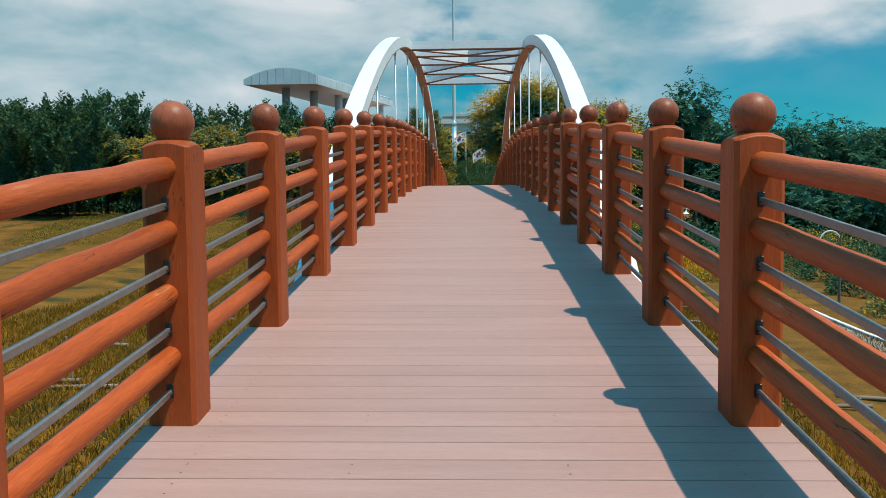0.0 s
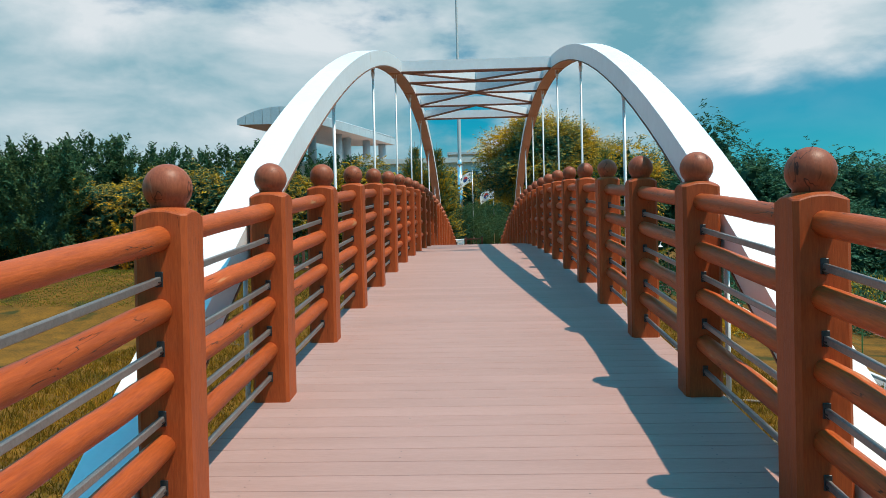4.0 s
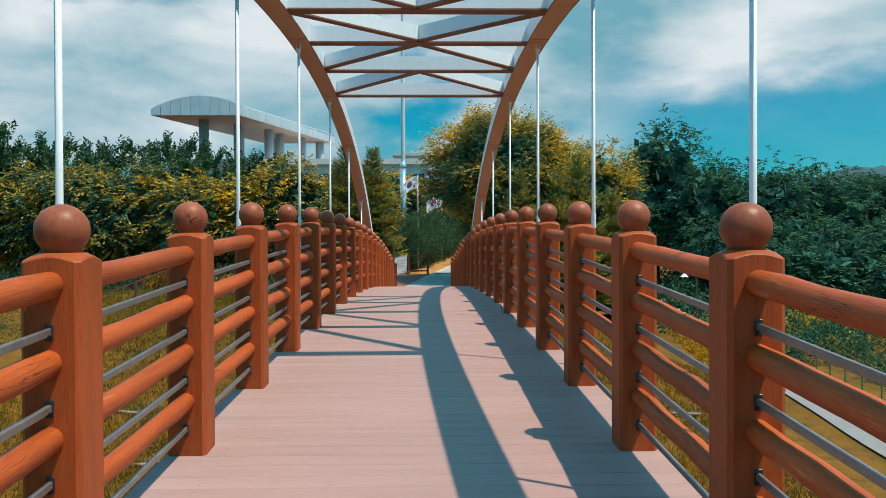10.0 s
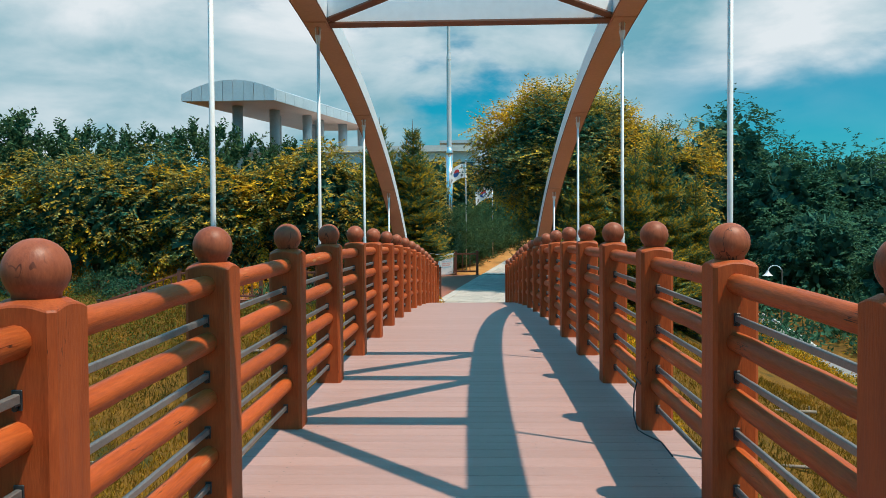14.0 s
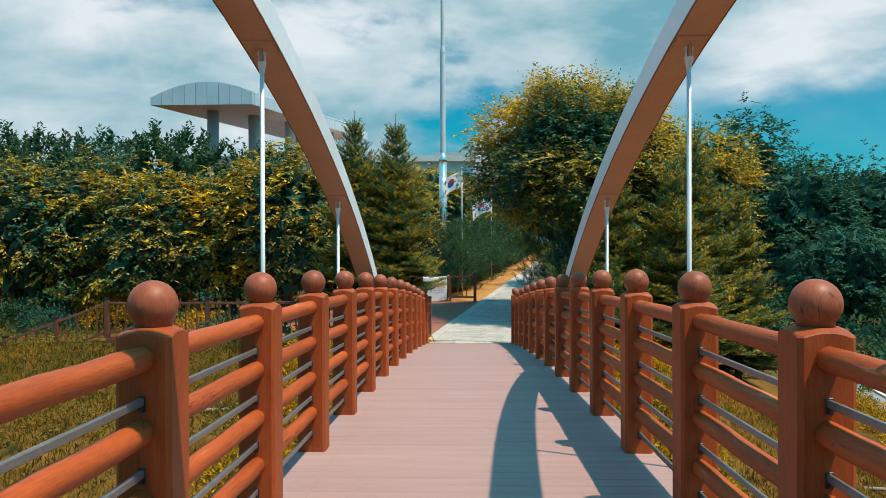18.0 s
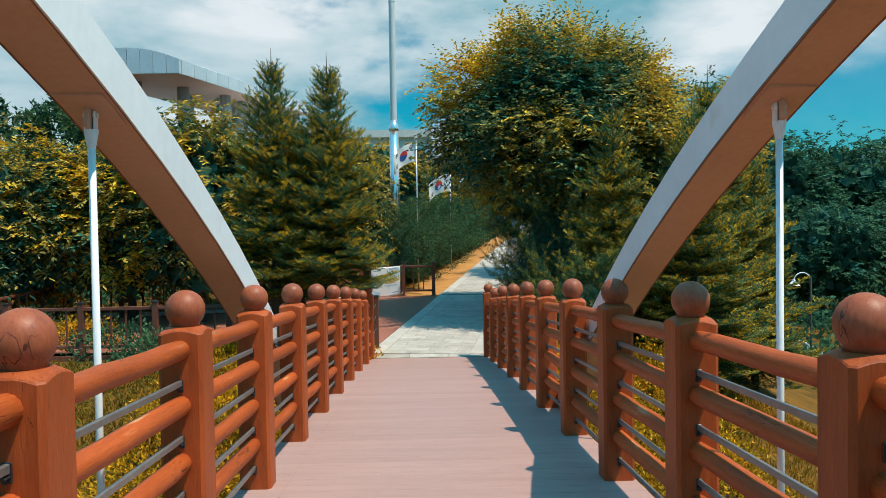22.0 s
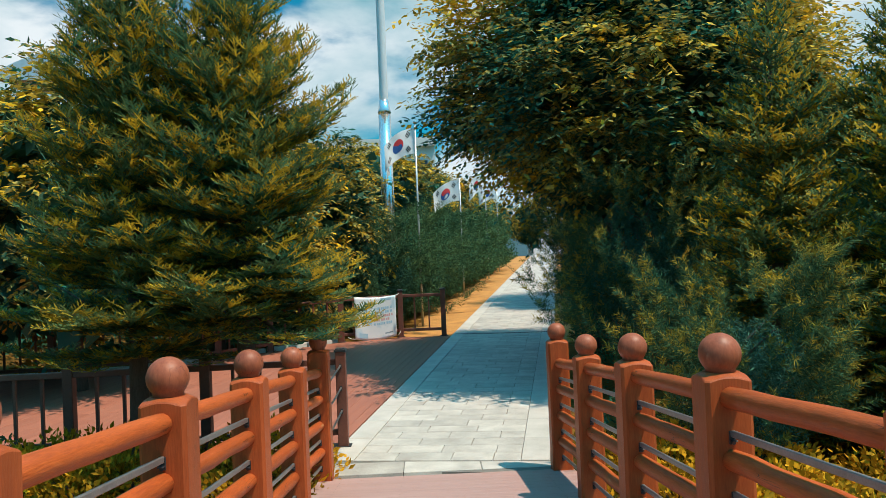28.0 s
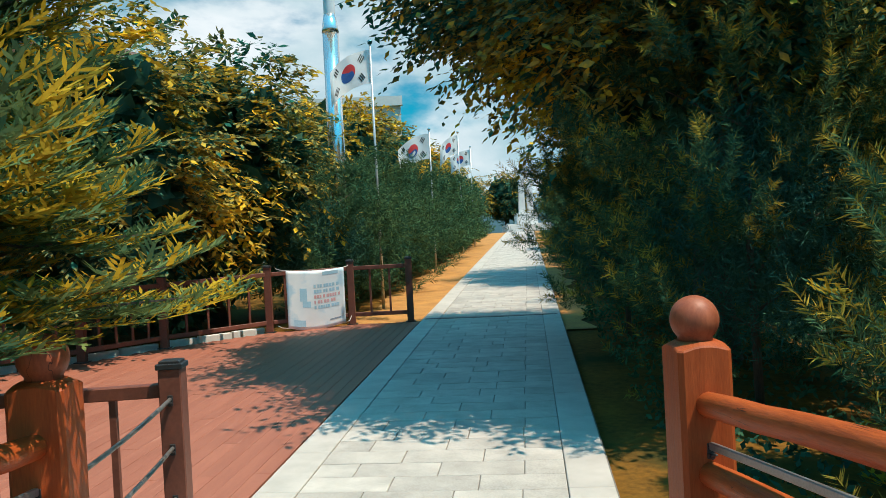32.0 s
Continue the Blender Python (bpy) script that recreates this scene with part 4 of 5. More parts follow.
def crown_leaves(seed, R, low, high, clumps, per, leaf, rc, lumps=11, thin=0.35, droop=0.35, fill=0.35, taper=0.0, squash=1.0):
    """Leaves of a broad crown between two heights: drooping twigs with leaves to both sides on a lumpy shell, and larger leaves within."""
    r = np.random.RandomState(seed)
    d = unit(r.normal(size=(clumps, 3)))
    d[:, 2] = np.where(d[:, 2] < -0.7, -d[:, 2] * 0.5, d[:, 2])
    d = unit(d)
    lump_d = unit(r.normal(size=(lumps, 3)) + np.array([0, 0, 0.4]))
    bulge = 0.70 + 0.40 * np.max(np.clip(d @ lump_d.T, 0, 1) ** 6, axis=1)
    rad = bulge * (1 - thin * r.rand(clumps) ** 1.8)
    half = (high - low) / 2

    def shape(q):
        q = q * np.array([R, R, half])
        q[:, :2] *= (1 - taper * np.clip(0.5 - 0.5 * q[:, 2:] / half, 0, 1))
        return q + np.array([0, 0, low + half])

    c = shape(d * rad[:, None])
    on = 11
    twigs = max(per // on, 1)
    m = clumps * twigs
    outw = unit(np.repeat(d * np.array([1, 1, 0.45]), twigs, axis=0) + r.normal(size=(m, 3)) * 0.42)
    start = np.repeat(c, twigs, axis=0) + r.normal(size=(m, 3)) * rc * np.array([0.42, 0.42, 0.30 * squash])
    size = np.repeat(r.uniform(0.6, 1.35, clumps), twigs) * r.uniform(0.7, 1.2, m) * rc * 1.15
    t = np.tile(np.arange(on) / (on - 1.0), m)
    W = np.repeat(outw, on, axis=0)
    base = np.repeat(start, on, axis=0) + W * (np.repeat(size, on) * t)[:, None]
    base[:, 2] -= droop * np.repeat(size, on) * t ** 2
    flat = unit(np.cross(W, np.array([0, 0, 1.0])))
    hand = np.where(np.arange(m * on) % 2, 1.0, -1.0)[:, None]
    n = m * on
    way = unit(W * 0.65 + flat * hand * 0.8 - np.array([0, 0, 1.0]) * (0.25 + 0.5 * droop * t)[:, None] + r.normal(size=(n, 3)) * 0.22)
    side = unit(np.cross(way, unit(r.normal(size=(n, 3)) * 0.35 + np.array([0, 0, 1.0]))))
    ln = leaf * r.uniform(0.7, 1.25, n)
    V = blades(base, way, side, ln, ln * 0.46, 0.42)
    # inner leaves, coloured dark as painted shade within the crown
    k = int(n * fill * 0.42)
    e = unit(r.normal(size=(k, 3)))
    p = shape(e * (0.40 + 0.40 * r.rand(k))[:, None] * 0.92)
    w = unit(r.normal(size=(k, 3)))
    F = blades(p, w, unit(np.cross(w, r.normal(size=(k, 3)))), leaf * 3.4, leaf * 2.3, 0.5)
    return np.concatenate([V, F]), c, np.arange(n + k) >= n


def broad_tree(name, label, x, y, H, R, low, leafmat, clumps, per, leaf, seed, trunk=0.16, group="", z=None, rc=None, limbs=9, thin=0.35, taper=0.0, droop=0.35, fill=0.35, squash=1.0):
    zb = float(ground_z(x, y)) if z is None else z
    tree = thing(name, label, "tree", group, m=pose(x, y, zb))
    V, c, within = crown_leaves(seed, R, low, H, clumps, per, leaf, rc or R * 0.13, thin=thin, taper=taper, droop=droop, fill=fill, squash=squash)
    part("crown", quads_mesh("crown", V, leafmat, CROWNSHADE, within), None, tree)
    g = random.Random(seed)
    top = low + (H - low) * 0.62
    pts = [(0, 0, -0.2)] + [(g.uniform(-0.06, 0.06) * k, g.uniform(-0.06, 0.06) * k, top * k / 5) for k in range(1, 6)]
    rad = [trunk * 1.35] + [trunk * (1 - 0.17 * k) for k in range(1, 6)]
    part("trunk", tube(pts, rad, 10), BARK, tree, smooth=True)
    for k in range(limbs):
        q = Vector(c[g.randrange(len(c))])
        s = g.uniform(0.25, 0.75)
        p = Vector((pts[-1][0] * s, pts[-1][1] * s, top * s))
        m = p.lerp(q, 0.5) + Vector((0, 0, g.uniform(0.0, 0.3) * R * 0.3))
        part("limb", tube([p, m, p.lerp(q, 0.96)], [trunk * 0.42, trunk * 0.27, trunk * 0.08], 6), BARK, tree, smooth=True)
    return tree


SHOOT = 0.125         # spacing of a fir's side shoots


def fir_mesh(seed, H, R, whorls=25, gap=0.5, near=False):
    """Flat needle sprays on whorled branches: inner shoots, outer golden shoots and branch lines."""
    r = np.random.RandomState(seed)
    got, lines = [], []
    Zup = np.array([0, 0, 1.0])
    for k in range(whorls):
        t = min(max((k + r.uniform(-0.3, 0.3)) / whorls, 0), 1)
        z = gap + (H - gap) * t ** 0.92 * 0.97
        reach = R * np.clip((H - z) / (H - gap), 0, 1) ** 0.84 * r.choice((0.72, 0.9, 1.08)) * r.uniform(0.92, 1.08) + 0.08
        n = 9 if t < 0.75 else 6
        for j in range(n):
            ang = 2 * np.pi * (j + r.uniform(-0.35, 0.35)) / n + k * 1.3
            length = reach * r.uniform(0.62, 1.0)
            rise = lerp(-0.16, 0.75, t) + r.uniform(-0.14, 0.14)
            o, sd = np.array([np.cos(ang), np.sin(ang), 0.0]), np.array([-np.sin(ang), np.cos(ang), 0.0])

            def along(s):
                s = np.asarray(s, float)[..., None]
                return np.array([0, 0, z]) + o * length * s + Zup * length * (rise * s - 0.2 * s * (1 - s) + 0.12 * s ** 3)
            lines.append((along(0.0), along(0.5), along(1.0), length))
            m = max(int(length / SHOOT), 3)
            s = 0.10 + 0.90 * np.arange(m + 1) / m
            p, fwd = along(s), unit(along(s + 0.05) - along(s - 0.05))
            got.append((p, fwd, np.full(m + 1, 0.9)))
            for e in (-1, 1):
                twig = (length * 0.46 * (1 - s) + 0.10) * r.uniform(0.6, 1.2, m + 1)
                tw = unit(fwd * 0.75 + sd * e * 0.85 + Zup * r.uniform(-0.16, 0.16, (m + 1, 1)))
                turn = np.cross(Zup, tw)
                P = max(int(twig.max() / SHOOT), 1)
                for i in range(P):
                    ok = twig > SHOOT * i
                    a = p[ok] + tw[ok] * (SHOOT * i)
                    tip = np.maximum(s[ok], 0.55 + 0.45 * (SHOOT * (i + 1) / twig[ok]))
                    for f in ((0.0,) if i == 0 else (-0.8, 0.0, 0.8)):
                        got.append((a, unit(tw[ok] + f * turn[ok] + Zup * 0.26), tip))
    C, D = np.concatenate([g[0] for g in got]), np.concatenate([g[1] for g in got])
    tip = np.concatenate([g[2] for g in got])
    n = len(C)
    L, W = r.uniform(0.14, 0.23, n), r.uniform(0.036, 0.052, n)
    tilt = np.concatenate([r.uniform(-0.5, 0.5, (n, 2)), np.ones((n, 1))], 1)
    S = unit(np.cross(D, tilt))
    # mostly outer shoots get the gold that stands for sunlit tips
    gold = (tip > 0.90) & (r.rand(n) < 0.5) | (r.rand(n) < 0.02)
    up = unit(np.cross(S, D))
    sets = [bars(C, D, S, L, W * (0.48 if near else 0.62))]
    many = [(0.06 + 0.11 * k, 1 if k % 2 else -1) for k in range(8)] if near else [(0.15, 1), (0.45, -1), (0.75, 1)]
    for f, e in many:
        lean = unit(D * r.uniform(0.7, 1.1, (n, 1)) + S * (e * 0.75) + up * r.uniform(0.0, 0.55, (n, 1)))
        sets.append(blades(C + D * (L * f)[:, None], lean, unit(np.cross(lean, up + 0.4 * r.normal(size=(n, 3)))), L * r.uniform(0.30, 0.44, n), W * (0.34 if near else 0.72), 0.5))
    V, gold = np.concatenate(sets), np.tile(gold, len(sets))
    return V[~gold], V[gold], lines


fir_cache = {}


def fir_tree(seed, H, R, x, y, label, z=None, gap=0.5, turn=0, s=1.0, near=False):
    zb = float(ground_z(x, y)) if z is None else z
    tree = thing("fir_tree", label, "tree", "firs at the bridge end", m=pose(x, y, zb, 0, 0, turn))
    key = (seed, near)
    if key not in fir_cache:
        V, G, lines = fir_mesh(seed, H, R, gap=gap, near=near)
        bm = bmesh.new()
        for a, b, c, n in lines:
            add_tube(bm, [a, b, c], [0.008 + 0.008 * n / 2, 0.010, 0.003], 4, False)
        fir_cache[key] = (quads_mesh("crown", V, FIR), quads_mesh("new_growth", G, FIRTIP), to_mesh("boughs", bm, BARK),
                           to_mesh("trunk", tube([(0, 0, -0.2), (0.02, 0, H * 0.3), (0, 0.02, H * 0.7), (0, 0, H), (0, 0, H + 0.35)], [0.12, 0.09, 0.045, 0.012, 0.004], 8), BARK, True))
    crown, gold_mesh, boughs, trunk = fir_cache[key]
    part("crown", crown, None, tree)
    part("new_growth", gold_mesh, None, tree, "golden outer shoots")
    part("bough_wood", boughs, None, tree)["kind"] = "stuff"
    part("trunk", trunk, None, tree)
    tree.scale = (s, s, s)
    return tree


def pine_quads(seed, H, R, tufts, low=0.25, needle=0.13, up_bias=0.6, per=26, wide=0.012, shoot=3.0):
    """Needle tufts along rising branches, so that the outline breaks into candles and gaps."""
    r = np.random.RandomState(seed)
    nb = max(int(26 + 9 * H), 30)
    az, hb = r.uniform(0, 2 * np.pi, nb), r.uniform(0.0, 0.86, nb) ** 0.9
    zb = low + (H - low) * hb
    reach = R * np.sqrt(np.clip(1 - (hb * 1.02 - 0.28) ** 2 / 0.62, 0.05, 1)) * r.uniform(0.75, 1.18, nb)
    rise = r.uniform(0.25, 0.75, nb) * (0.5 + up_bias)
    pick = r.choice(nb, tufts, p=reach / reach.sum())
    s = 0.30 + 0.72 * r.rand(tufts) ** 0.6
    out = np.stack([np.cos(az), np.sin(az), np.zeros(nb)], -1)[pick]
    c = out * (reach[pick] * s)[:, None]
    c[:, 2] = zb[pick] + reach[pick] * rise[pick] * s ** 1.5 * 0.75
    spread = 0.13 * R * (1.15 - 0.75 * s)
    c = c + r.normal(size=(tufts, 3)) * spread[:, None] * np.array([1, 1, 0.7])
    c[:, 2] = np.minimum(c[:, 2], H - 0.1 + 0.12 * r.rand(tufts))
    axis = unit(out * 0.75 + np.array([0, 0, 0.35]) + np.array([0, 0, 1.0]) * (rise[pick] * s)[:, None] * 1.3 + r.normal(size=(tufts, 3)) * 0.35)
    length = r.uniform(0.6, 1.2, tufts) * shoot * needle * (0.6 + 0.5 * s)
    n = tufts * per
    t = np.tile(np.linspace(0, 1, per), tufts)
    A = np.repeat(axis, per, axis=0)
    base = np.repeat(c, per, axis=0) + A * (np.repeat(length, per) * t)[:, None]
    ring = unit(np.cross(A, r.normal(size=(n, 3))))
    way = unit(A * r.uniform(0.35, 0.85, (n, 1)) + ring * 0.85)
    side = unit(np.cross(way, r.normal(size=(n, 3))))
    tips = (t > 0.72) & (np.repeat(r.rand(tufts), per) < 0.75) | (r.rand(n) < 0.05)
    V = blades(base, way, side, needle * r.uniform(0.7, 1.15, n), wide, 0.3)
    # inner blades in the dark tone that paints shade between the shoots
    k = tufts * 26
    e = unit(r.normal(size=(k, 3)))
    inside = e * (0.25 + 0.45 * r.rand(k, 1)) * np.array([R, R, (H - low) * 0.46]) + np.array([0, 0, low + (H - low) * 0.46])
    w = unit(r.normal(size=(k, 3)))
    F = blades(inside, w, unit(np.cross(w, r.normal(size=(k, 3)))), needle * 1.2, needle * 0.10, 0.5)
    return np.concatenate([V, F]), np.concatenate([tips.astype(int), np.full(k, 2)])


def pine_mesh(*args, golden=True, **kw):
    V, tips = pine_quads(*args, **kw)
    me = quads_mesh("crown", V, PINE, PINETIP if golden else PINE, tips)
    me.materials.append(CROWNSHADE)
    return me


def pine_tree(seed, H, R, x, y, label, tufts=900, low=0.2, needle=0.13, name="pine_tree", group="", z=None, trunk=0.045, per=80, V=None):
    zb = float(ground_z(x, y)) if z is None else z
    tree = thing(name, label, "tree", group, m=pose(x, y, zb, 0, 0, (seed * 77) % 360))
    if V is None:
        V = pine_mesh(seed, H, R, int(tufts * 0.7), low, needle, per=per, wide=0.0085, shoot=5.0)
    part("crown", V, None, tree)
    part("trunk", tube([(0, 0, -0.2), (0.03, 0.02, H * 0.4), (0, 0, H * 0.55)], [trunk, trunk * 0.7, trunk * 0.2], 8), BARK, tree, smooth=True)
    g = random.Random(seed)
    for k in range(8):
        a, h = g.uniform(0, 6.28), g.uniform(0.15, 0.7) * H
        q = Vector((math.cos(a) * R * 0.5, math.sin(a) * R * 0.5, h + 0.3 * R))
        part("limb", tube([(0, 0, h), q * 0.5 + Vector((0, 0, h * 0.5)), q], [trunk * 0.4, trunk * 0.25, 0.006], 5), BARK, tree, smooth=True)
    return tree


# firs at the end of the bridge
fir_tree(3, 6.0, 1.55, -1.98, 40.55, "dense green fir with golden tips beside the bridge end", gap=1.9, near=True)
fir_tree(5, 6.1, 1.5, -3.1, 40.6, "dense green fir with a bare leader shoot beside the bridge end", gap=1.6, turn=40, near=True)
fir_tree(8, 6.75, 2.1, 6.9, 43.6, "dense green fir on the bank beside the bridge end", turn=70, s=1.06)
fir_tree(8, 6.75, 2.1, 4.1, 41.7, "younger green fir on the bank beside the bridge end", turn=200, s=0.80)
fir_tree(8, 6.75, 2.1, 8.9, 45.6, "green fir on the slope below the path", turn=150, s=0.95)
fir_tree(8, 6.75, 2.1, 5.5, 40.7, "bushy green fir standing close behind the bridge railing", turn=305, s=0.84)
# pines near the bridge end and hedges along the path
pine_tree(2, 3.85, 1.5, 3.3, 44.4, "bushy young pine with long needles beside the path", 1050, -0.1, 0.090, group="pines by the path")
pine_tree(4, 2.1, 1.0, 3.05, 40.2, "low bushy young pine beside the railing", 640, -0.1, 0.085, group="pines by the path")
pine_tree(7, 3.5, 1.4, 3.45, 48.9, "bushy young pine at the edge of the path", 900, -0.1, 0.095, group="pines by the path")
pine_tree(6, 3.3, 1.5, 5.2, 46.4, "bushy young pine beside the path", 400, 0.1, 0.095, group="pines by the path")
hedge_V = [pine_mesh(20 + k, 3.2, 1.6, 800 if k < 3 else 520, -0.15, 0.15 if k < 3 else 0.2, per=20 if k < 3 else 12, wide=0.020 if k < 3 else 0.046, golden=False) for k in range(5)]
for k in range(18):
    uu = 12.4 + 1.95 * k
    x, y = path_xy(uu, -3.5 - 0.2 * math.sin(k * 2.3))
    pine_tree(20 + k % 3, 3.2, 1.6, x, y, "clipped bushy pine in the hedge along the path", V=hedge_V[k % 3 if k < 7 else 3 + k % 2], group="pine hedge", z=path_z(uu) - 0.1)
for k in range(16):
    uu = 10.6 + 2.3 * k
    x, y = path_xy(uu, 3.6 + 0.2 * math.sin(k * 1.7))
    pine_tree(20 + (k + 1) % 3, 3.2, 1.6, x, y, "clipped bushy pine in the hedge along the path", V=hedge_V[(k + 1) % 3 if k < 6 else 3 + k % 2], group="pine hedge", z=path_z(uu) - 0.4)

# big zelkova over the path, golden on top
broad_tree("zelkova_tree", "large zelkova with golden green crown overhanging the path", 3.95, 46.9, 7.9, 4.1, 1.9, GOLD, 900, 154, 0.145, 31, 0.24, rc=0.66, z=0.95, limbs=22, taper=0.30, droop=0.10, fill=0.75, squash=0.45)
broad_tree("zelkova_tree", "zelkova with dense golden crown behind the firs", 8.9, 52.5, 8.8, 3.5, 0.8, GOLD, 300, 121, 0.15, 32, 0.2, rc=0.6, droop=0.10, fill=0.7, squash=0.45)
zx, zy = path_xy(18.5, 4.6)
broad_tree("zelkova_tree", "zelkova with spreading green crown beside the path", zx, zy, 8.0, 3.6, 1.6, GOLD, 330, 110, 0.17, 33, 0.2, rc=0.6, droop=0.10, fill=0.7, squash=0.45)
# cherry row behind the terrace and along the bank
cherry = [(-6.3, 46.4, 6.1, 2.3, 41), (-8.5, 47.3, 6.1, 2.4, 42), (-10.7, 46.6, 6.0, 2.4, 43), (-13.2, 47.6, 6.7, 2.6, 44), (-15.9, 46.6, 6.6, 2.5, 45), (-18.7, 48.2, 6.8, 2.7, 46),
          (-21.6, 48.0, 6.3, 2.7, 47), (-4.9, 50.4, 6.0, 2.1, 48), (-3.6, 53.6, 5.9, 2.3, 49), (-24.8, 49.0, 6.2, 2.8, 50), (-28.4, 50.5, 6.2, 2.8, 51), (-32.2, 51.0, 6.0, 2.8, 52)]
for x, y, H, R, seed in cherry:
    broad_tree("cherry_tree", "cherry tree with drooping olive and yellow leaves on the bank", x, y, H - 0.35 if x > -8 else H - 0.85, R, 0.35, CHERRY, 250, 66, 0.175, seed, 0.13, "cherry row", rc=0.46, limbs=8)
for k in range(9):
    x, y = path_xy(24 + 4.6 * k, -6.2 - 1.3 * (k % 2))
    broad_tree("cherry_tree", "golden-leaved tree standing behind the pine hedge", x, y, 6.6 + 0.6 * math.sin(k * 2.2), 2.7, 0.5, CHERRY, 170, 66, 0.21, 130 + k, 0.14, "trees behind the hedge", rc=0.5, limbs=6)
for k, (u, v) in enumerate(((26, 5.6), (33, 5.2), (41, 5.8), (50, 5.3), (60, 5.6), (76, -6.0), (79, -1.5), (78, 4.5))):
    x, y = path_xy(u, v)
    broad_tree("avenue_tree", "green leafy tree lining the far stretch of path", x, y, 6.8 + 0.5 * math.sin(k * 1.9), 2.9, 0.6, CHERRY, 170, 66, 0.22, 150 + k, 0.15, "trees along the far path", rc=0.5, limbs=6)
# pines with upright shoots behind the row
back_V = [pine_mesh(60 + k, 7.6, 2.4, 1000, 0.3, 0.28, 1.5, per=12, wide=0.13, shoot=2.6, golden=False) for k in range(2)]
for k, (x, y, s) in enumerate(((-15.9, 62.5, 1.05), (-20.3, 63.0, 1.03), (-24.6, 63.5, 1.07), (-11.6, 63.0, 0.92), (-28.6, 65.0, 1.07), (-31.5, 64.0, 1.2), (-30.5, 57.0, 1.0), (-35.0, 60.0, 1.0), (-40.5, 62.0, 1.05),
                               (-24.5, 44.0, 0.9), (-29.0, 46.5, 0.9), (-34.5, 52.0, 1.0), (-39.0, 56.0, 1.0), (-46.0, 62.0, 1.1))):
    pine_tree(60 + k % 2, 7.6, 2.5, x, y, "tall pine with upright shoots behind the cherry row", V=back_V[k % 2], group="pines on the bank", trunk=0.12).scale = (s, s, s)
# far dark woods to the right
oak_spots = [(28.5, 103, 18.6, 6.8), (37.5, 108, 14.5, 5.8), (45, 110, 14.0, 5.8), (53, 112, 13.5, 5.8), (61, 114, 13.5, 6.2), (70, 118, 13.5, 6.2), (20.5, 94, 12, 4.8), (30, 89, 10.5, 5.0), (37, 91, 10.5, 5.2),
             (44, 93, 10.5, 5.4), (52, 95, 10.5, 5.6), (26, 75, 7.2, 4.2), (33, 77, 7.8, 4.4), (30, 66, 6.4, 3.9), (38, 70, 7.0, 4.4), (25.5, 60, 4.9, 3.2), (31, 56, 5.0, 3.4), (47, 78, 8.6, 5.0), (59, 97, 10.5, 5.6), (82, 120, 14, 6.5)]
for k, (x, y, H, R) in enumerate(oak_spots):
    big = H > 9
    broad_tree("oak_tree" if big else "shrub_tree", "dark green oak in the wood on the far slope" if big else "rounded dark green shrub tree on the slope", x, y, H + 2.6 if big else H + 0.8, R, 0.3, OAK,
               230 if big else 170, 44, 0.42 if big else 0.28, 100 + k, 0.22, "far wood", rc=R * 0.17, limbs=6, thin=0.4)


def undergrowth(name, label, x0, x1, y0, y1, top, n, leaf, leafmat, seed, keep=None):
    """A thicket nobody could count: leaves between the ground and an uneven top."""
    r = np.random.RandomState(seed)
    x, y = r.uniform(x0, x1, n), r.uniform(y0, y1, n)
    if keep is not None:
        ok = keep(x, y)
        x, y = x[ok], y[ok]
    n = len(x)
    h = top * (0.55 + 0.45 * np.sin(0.9 * x + 1.3 * np.sin(0.7 * y)) * np.sin(0.8 * y)) * r.rand(n) ** 0.6
    c = np.stack([x, y, ground_z(x, y) + h], -1)
    w = unit(r.normal(size=(n, 3)) + np.array([0, 0, 0.2]))
    V = blades(c, w, unit(np.cross(w, r.normal(size=(n, 3)))), leaf * r.uniform(0.7, 1.3, n), leaf * 0.55, 0.45)
    tagged(new(name, quads_mesh(name, V, leafmat)), label, "undergrowth", kind="stuff")


undergrowth("thicket", "dark green undergrowth behind the cherry row", -48, -11.5, 48.5, 64, 2.6, 26000, 0.28, OAK, 71)
undergrowth("thicket", "dark green undergrowth behind the terrace", -11.5, -3.6, 50.6, 66, 2.4, 9000, 0.24, OAK, 72)
undergrowth("thicket", "dark green undergrowth on the far slope", 18.5, 75, 48, 118, 2.6, 42000, 0.40, OAK, 73)
undergrowth("thicket", "dark green undergrowth behind the zelkova", 4.9, 18.0, 53, 84, 2.0, 12000, 0.26, OAK, 74, lambda x, y: x > 4.6 + 0.155 * (y - 50))

undergrowth("ground_cover", "low mottled green ground cover in front of the terrace", -24, -4.6, 35.5, 45.5, 0.28, 34000, 0.07, LAWN, 75, lambda x, y: (y < 41.0) | (x < -10.8))
undergrowth("ground_cover", "low green plants in the shade beside the path", 1.9, 7.5, 41.5, 52, 0.28, 7000, 0.08, OAK, 76, lambda x, y: x > 1.75 + 0.155 * (y - 41))
low_kerb = thing("kerb", "pale concrete edging behind the terrace railing", "kerb", kind="structure")
for p, q in zip(spots[2:], spots[3:]):
    way = (q - p)
    n = int(way.length / 0.6)
    out = Vector((way.y, -way.x, 0)).normalized()
    if out.y < 0:
        out = -out
    for k in range(n):
        m = p + way * (k + 0.5) / n + out * 0.22
        part("kerb_stone", box(0, 0, 0, way.length / n - 0.03, 0.10, 0.14, 0.008), KERB, low_kerb, m=pose(m.x, m.y, m.z + 0.01, 0, 0, math.degrees(math.atan2(way.y, way.x))))

# ---------------------------------------------------------------- flagpoles and flags
tall_pole = thing("flagpole", "very tall tapered polished steel flagpole with a collar", "flagpole", m=pose(-1.15, 54.6, 1.15))
